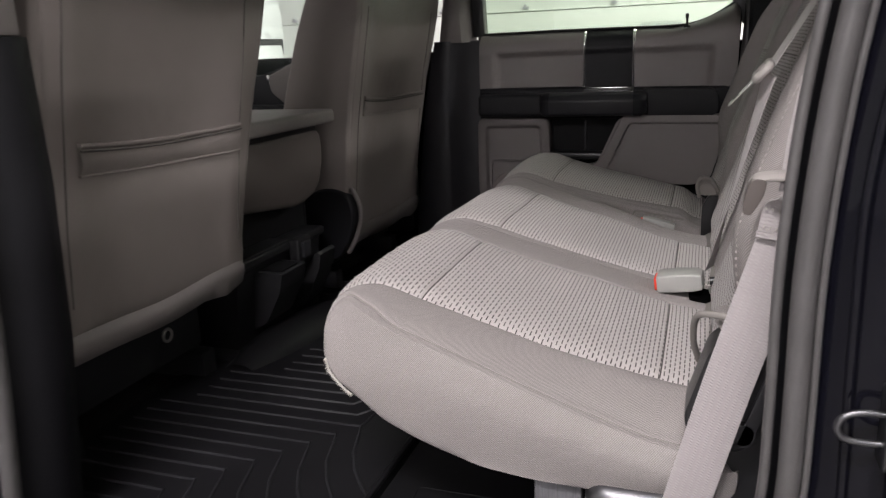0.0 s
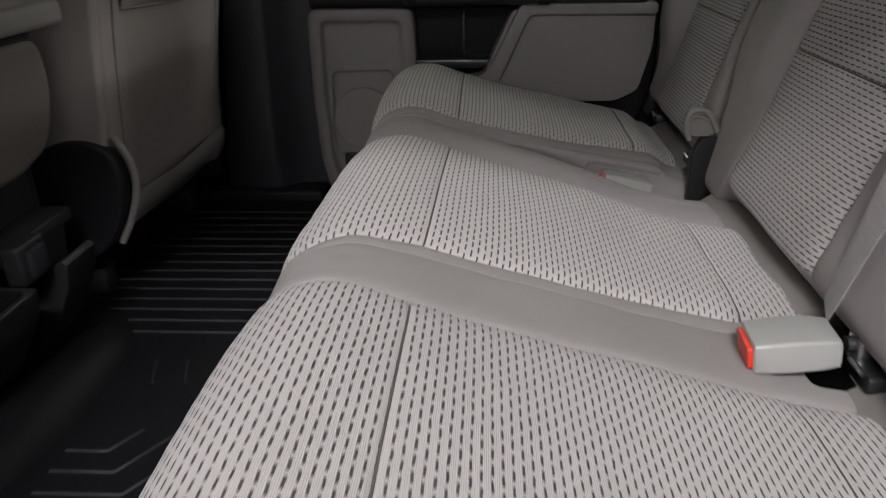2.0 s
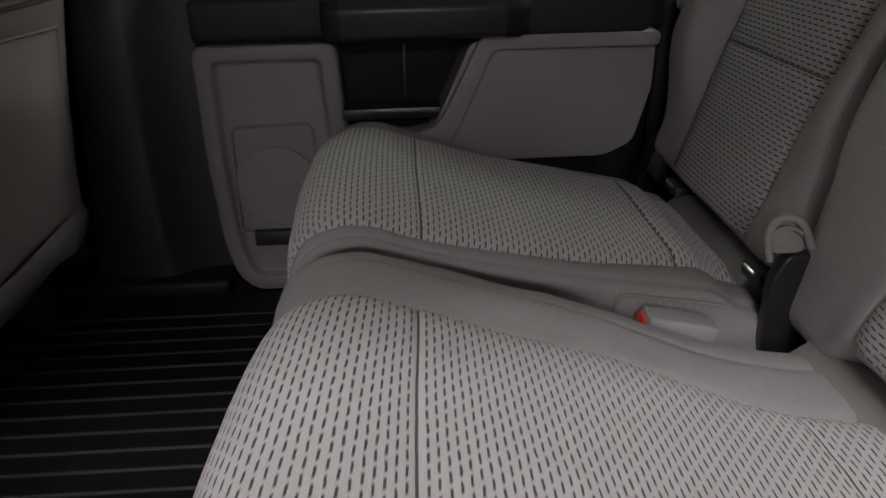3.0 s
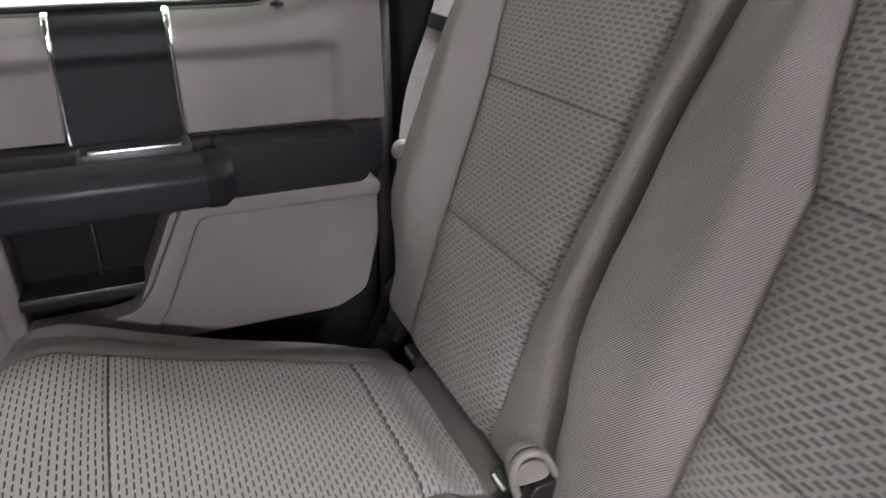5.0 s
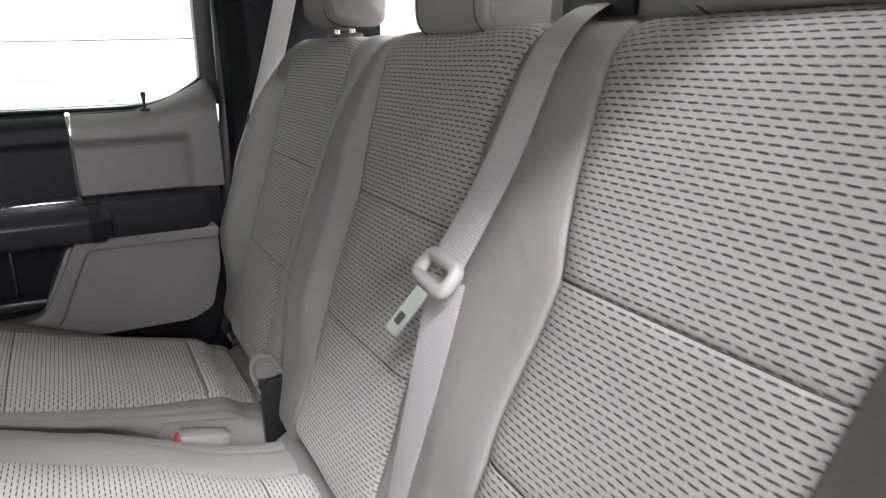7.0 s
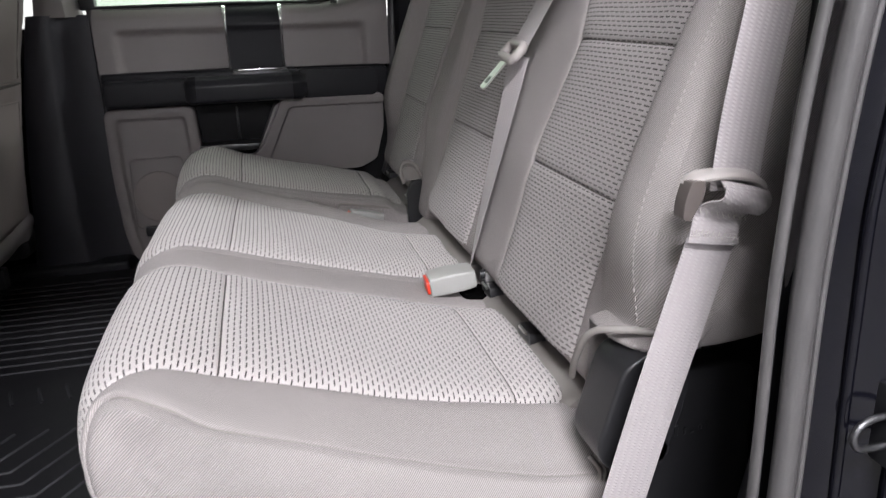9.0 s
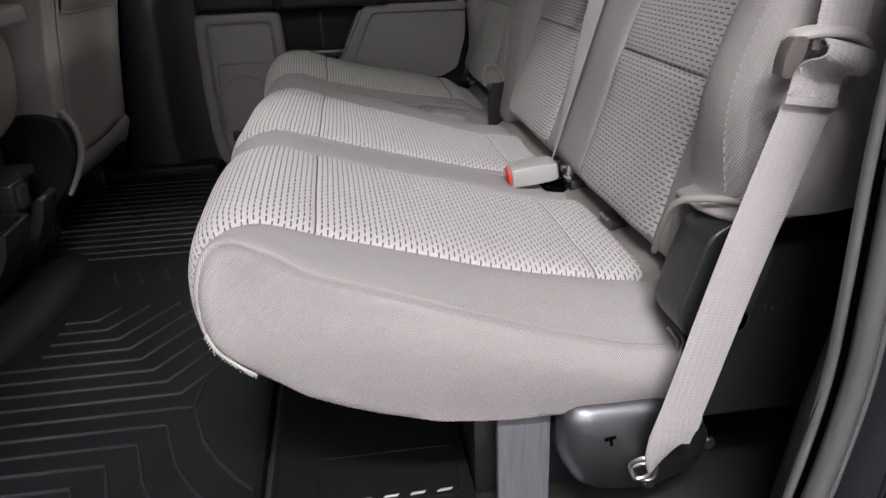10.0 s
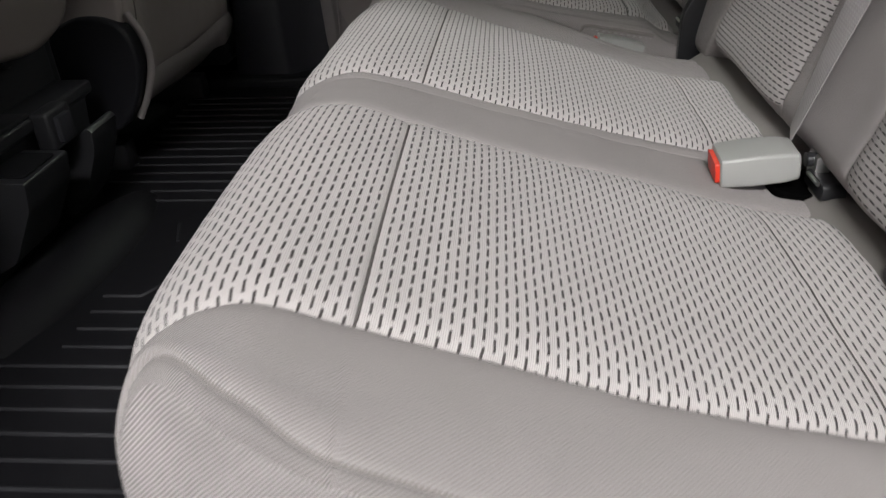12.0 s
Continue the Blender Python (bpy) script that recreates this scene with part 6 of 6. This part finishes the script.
def console():
    c = root("centre_console", (-0.70, 0.62, 0.0), "centre jump seat with folded armrest and black storage base", "console")
    part("armrest_lid", box(-1.10, -0.548, 0.415, 0.826, 0.498, 0.532, 0.013, 4), M_TRIM, c, "grey padded armrest lid", angle=50)
    part("armrest_core", box(-1.08, -0.60, 0.44, 0.815, 0.470, 0.498, 0.006), M_BLACK, c, "dark hinge gap")
    b = prism(round_poly([(0.425, 0.335), (0.425, 0.482), (0.832, 0.482), (0.838, 0.40), (0.80, 0.325), (0.70, 0.300)], 0.035, 6), "x", -0.66, -0.596, 0.016, 4)
    part("back_pad", b, M_BROWN, c, "grey padded rear flap", angle=50)
    part("core", box(-1.08, -0.66, 0.45, 0.82, 0.02, 0.47, 0.01), M_BLACK, c, "black console body")
    b = prism(round_poly([(-0.90, -0.01), (-0.90, 0.225), (-0.602, 0.225), (-0.602, 0.206), (-0.618, 0.198), (-0.640, -0.01)], 0.006, 3), "y", 0.432, 0.815, 0.006, 3)
    part("storage_base", b, M_BLACK, c, "black moulded storage base", angle=50)
    part("base_lip", box(-0.80, -0.606, 0.440, 0.640, 0.2245, 0.232, 0.003, 2), M_BLACK, c)
    part("bin", prism(round_poly([(-0.66, 0.03), (-0.614, 0.187), (-0.547, 0.185), (-0.555, 0.142), (-0.600, 0.062)], 0.006, 3), "y", 0.500, 0.612, 0.005, 3), M_BLACK, c, "black open bin", angle=50)
    # darker plate on the solid bin stands in for its shaded inside
    part("bin_mouth_shade", prism(round_poly([(-0.612, 0.512), (-0.612, 0.600), (-0.556, 0.596), (-0.556, 0.516)], 0.006, 3), "z", 0.1845, 0.1885, 0.0015, 2), M_DARK, c)
    lip = [(q.x, q.y) for q in spline([(-0.652, 0.125), (-0.640, 0.106), (-0.622, 0.108), (-0.602, 0.138), (-0.584, 0.166), (-0.566, 0.182), (-0.556, 0.176)], 5)]
    b = prism(lip + [(-0.562, 0.140), (-0.598, 0.062), (-0.630, 0.030), (-0.665, 0.030)], "y", 0.700, 0.782, 0.005, 2)
    part("wing", b, M_BLACK, c, "black moulded lip", angle=50)
    part("latch", box(-0.606, -0.578, 0.636, 0.700, 0.172, 0.230, 0.006, 3), M_BLACK, c, "black latch block")
    part("latch_key", box(-0.580, -0.570, 0.650, 0.686, 0.182, 0.220, 0.003, 2), M_ARM, c, "latch button")
    part("hinge_pin", disc((-0.66, 0.665, 0.300), (1, 0, 0), 0.010, 0.035, 0.003, 20), M_BLACK, c)
    part("support", box(-0.70, -0.665, 0.80, 0.845, 0.18, 0.48, 0.012, 3), M_BLACK, c, "black side support")
    part("base_flange", box(-0.80, -0.600, 0.395, 0.470, -0.010, 0.020, 0.006, 2), M_BLACK, c)


console()


# ---------------------------------------------------------------- floor mat
def floor_mat():
    m = root("floor_mat", (-0.35, 0.6, 0.0), "black ribbed rubber floor mat with chevron pattern", "floor mat")
    outline = round_poly([(-0.70, -0.20), (-0.106, -0.20), (-0.106, 1.42), (-0.70, 1.42)], 0.05, 5)
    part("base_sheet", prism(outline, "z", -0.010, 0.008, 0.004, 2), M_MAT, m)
    part("raised_edge", tube([(-0.112, y, 0.010) for y in (-0.19, 0.2, 0.6, 1.0, 1.40)], 0.006, 8), M_MAT, m)
    part("inner_edge", tube([(-0.091, y, 0.004) for y in (-0.19, 0.2, 0.6, 1.0, 1.40)], 0.005, 8), M_MAT, m)
    # hump over the tunnel edge beside the console
    b = bmesh.new()
    rows = []
    for i in range(13):
        t = i / 12
        y = 0.36 + 0.46 * t
        w = 0.078 * math.sin(math.pi * min(1, max(0.08, t * 0.9 + 0.05))) ** 0.5
        h = 0.040 * math.sin(math.pi * min(0.97, max(0.03, t))) ** 0.4
        rows.append([b.verts.new((-0.590 + 0.02 * t + w * math.cos(a), y, 0.004 + h * math.sin(a) ** 1.5)) for a in (math.pi * k / 8 for k in range(9))])
    for A, B in zip(rows, rows[1:]):
        for k in range(8):
            b.faces.new((A[k], A[k + 1], B[k + 1], B[k]))
    part("tunnel_hump", b, M_MAT, m, "smooth rubber hump", angle=80)

    def rib(pts):
        b = bmesh.new()
        rows = []
        P = [Vector((x, y, 0)) for x, y in pts]
        for i, p in enumerate(P):
            d = (P[min(i + 1, len(P) - 1)] - P[max(i - 1, 0)]).normalized()
            s = Vector((-d.y, d.x, 0))
            rows.append([b.verts.new(p + s * o + Vector((0, 0, z))) for o, z in ((-0.0032, 0.0078), (-0.0023, 0.0101), (-0.0009, 0.0113), (0.0009, 0.0113), (0.0023, 0.0101), (0.0032, 0.0078))])
        for A, B in zip(rows, rows[1:]):
            for k in range(5):
                b.faces.new((A[k], A[k + 1], B[k + 1], B[k]))
        for r in (rows[0], rows[-1]):
            b.faces.new(r)
        # paler than the sheet, so the highlight is in the rib colour
        part("rib", b, M_RIB_LIT, m, angle=60)
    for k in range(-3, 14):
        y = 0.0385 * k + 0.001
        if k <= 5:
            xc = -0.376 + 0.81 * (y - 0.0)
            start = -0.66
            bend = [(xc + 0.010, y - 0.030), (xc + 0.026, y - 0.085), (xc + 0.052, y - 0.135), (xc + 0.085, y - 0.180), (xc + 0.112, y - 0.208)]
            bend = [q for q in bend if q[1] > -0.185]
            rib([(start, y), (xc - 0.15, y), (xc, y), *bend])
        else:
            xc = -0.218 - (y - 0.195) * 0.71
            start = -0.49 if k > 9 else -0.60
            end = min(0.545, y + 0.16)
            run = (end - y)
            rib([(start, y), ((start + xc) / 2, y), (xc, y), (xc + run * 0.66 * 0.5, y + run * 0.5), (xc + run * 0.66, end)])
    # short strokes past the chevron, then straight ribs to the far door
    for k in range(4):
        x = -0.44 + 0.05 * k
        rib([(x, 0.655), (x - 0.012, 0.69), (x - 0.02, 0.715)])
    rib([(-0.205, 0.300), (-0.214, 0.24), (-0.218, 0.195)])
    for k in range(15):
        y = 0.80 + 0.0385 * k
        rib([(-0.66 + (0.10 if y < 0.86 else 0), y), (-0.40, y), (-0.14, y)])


floor_mat()
b = box(-0.66, -0.345, 1.425, 1.50, -0.02, 0.03, 0.012, 3)
tagged(part("sill_far", b, M_CHAR), "charcoal sill trim below the far door", "sill", kind="structure")


# ---------------------------------------------------------------- garage round the truck
def garage():
    x0, x1, y0, y1 = -7.0, 7.0, -6.0, 4.20
    b = box(x0 - 0.2, x1 + 0.2, y0 - 0.2, y1 + 0.2, GROUND - 0.2, GROUND, 0)
    tagged(part("ground", b, M_CONC), "grey sealed concrete garage floor", "floor", kind="structure")
    b = box(x0 - 0.2, x1 + 0.2, y0 - 0.2, y1 + 0.2, CEIL, CEIL + 0.15, 0)
    tagged(part("garage_ceiling", b, M_WALL), "white painted garage ceiling", "ceiling", kind="structure")
    # unseen walls: white ones for bounce and reflections, the south one toned darker
    for name, q in (("garage_wall_west", (x0 - 0.2, x0, y0, y1)), ("garage_wall_east", (x1, x1 + 0.2, y0, y1)), ("garage_wall_south", (x0 - 0.2, x1 + 0.2, y0 - 0.2, y0))):
        b = box(q[0], q[1], q[2], q[3], GROUND, CEIL, 0)
        tagged(part(name, b, M_GREYWALL if name.endswith("south") else M_WALL), "unseen garage wall, toned grey to set its bounce light" if name.endswith("south") else "unseen white painted garage wall", "wall", kind="structure")
    b = box(x0 - 0.2, x1 + 0.2, y1 + 0.08, y1 + 0.2, GROUND, CEIL, 0)
    tagged(part("garage_wall_north", b, M_WALL), "unseen white painted garage wall", "wall", kind="structure")
    g = root("garage_door", (0, y1, GROUND), "white sectional garage door with ribbed panels", "garage door")
    step = 0.335
    z = 0.889 - step * 5
    while z < CEIL - 0.1:
        part("section", box(x0 + 1.2, x1 - 1.2, y1, y1 + 0.05, z + 0.002, z + step - 0.002, 0.004, 2), M_DOORW, g)
        part("lip", box(x0 + 1.2, x1 - 1.2, y1 - 0.006, y1 + 0.004, z + 0.003, z + 0.012, 0.003, 2), M_DOORW, g)
        z += step
    for zz in (0.889 - 0.335 * 2, 0.889 - 0.335, 0.889, 0.889 + 0.335, 0.889 + 0.67):
        for i in range(-7, 8):
            x = 0.35 + 0.58 * i
            b = bmesh.new()
            box(x - 0.022, x + 0.022, y1 - 0.018, y1, zz + 0.016, zz + 0.034, 0.003, 1, bm=b)
            disc((x, y1 - 0.016, zz + 0.040), (0, -1, 0), 0.009, 0.008, 0.002, 12, bm=b)
            part("hinge", b, M_SILVER, g, "small zinc hinge")
    # pale plate stands in for a window reflection on the door
    part("reflection_plate", box(-0.06, 0.19, y1 - 0.006, y1 + 0.002, 0.69, 0.79, 0.002, 1), M_REFLECTION, g, "pale rectangular plate standing in for a window reflection")
    # housings and glowing diffusers for the added lamps, none of them in view
    for lx, ly, hx, hy, _ in LAMPS:
        f = root("unseen_ceiling_light", (lx, ly, CEIL), "unseen garage ceiling light with glowing diffuser, added to light the cab", "ceiling light", "garage ceiling lights")
        part("housing", box(lx - hx - 0.04, lx + hx + 0.04, ly - hy - 0.04, ly + hy + 0.04, CEIL - 0.07, CEIL - 0.002, 0.01), M_WALL, f)
        part("diffuser", box(lx - hx, lx + hx, ly - hy, ly + hy, CEIL - 0.085, CEIL - 0.071, 0.004), M_TUBE, f, "glowing diffuser")


garage()
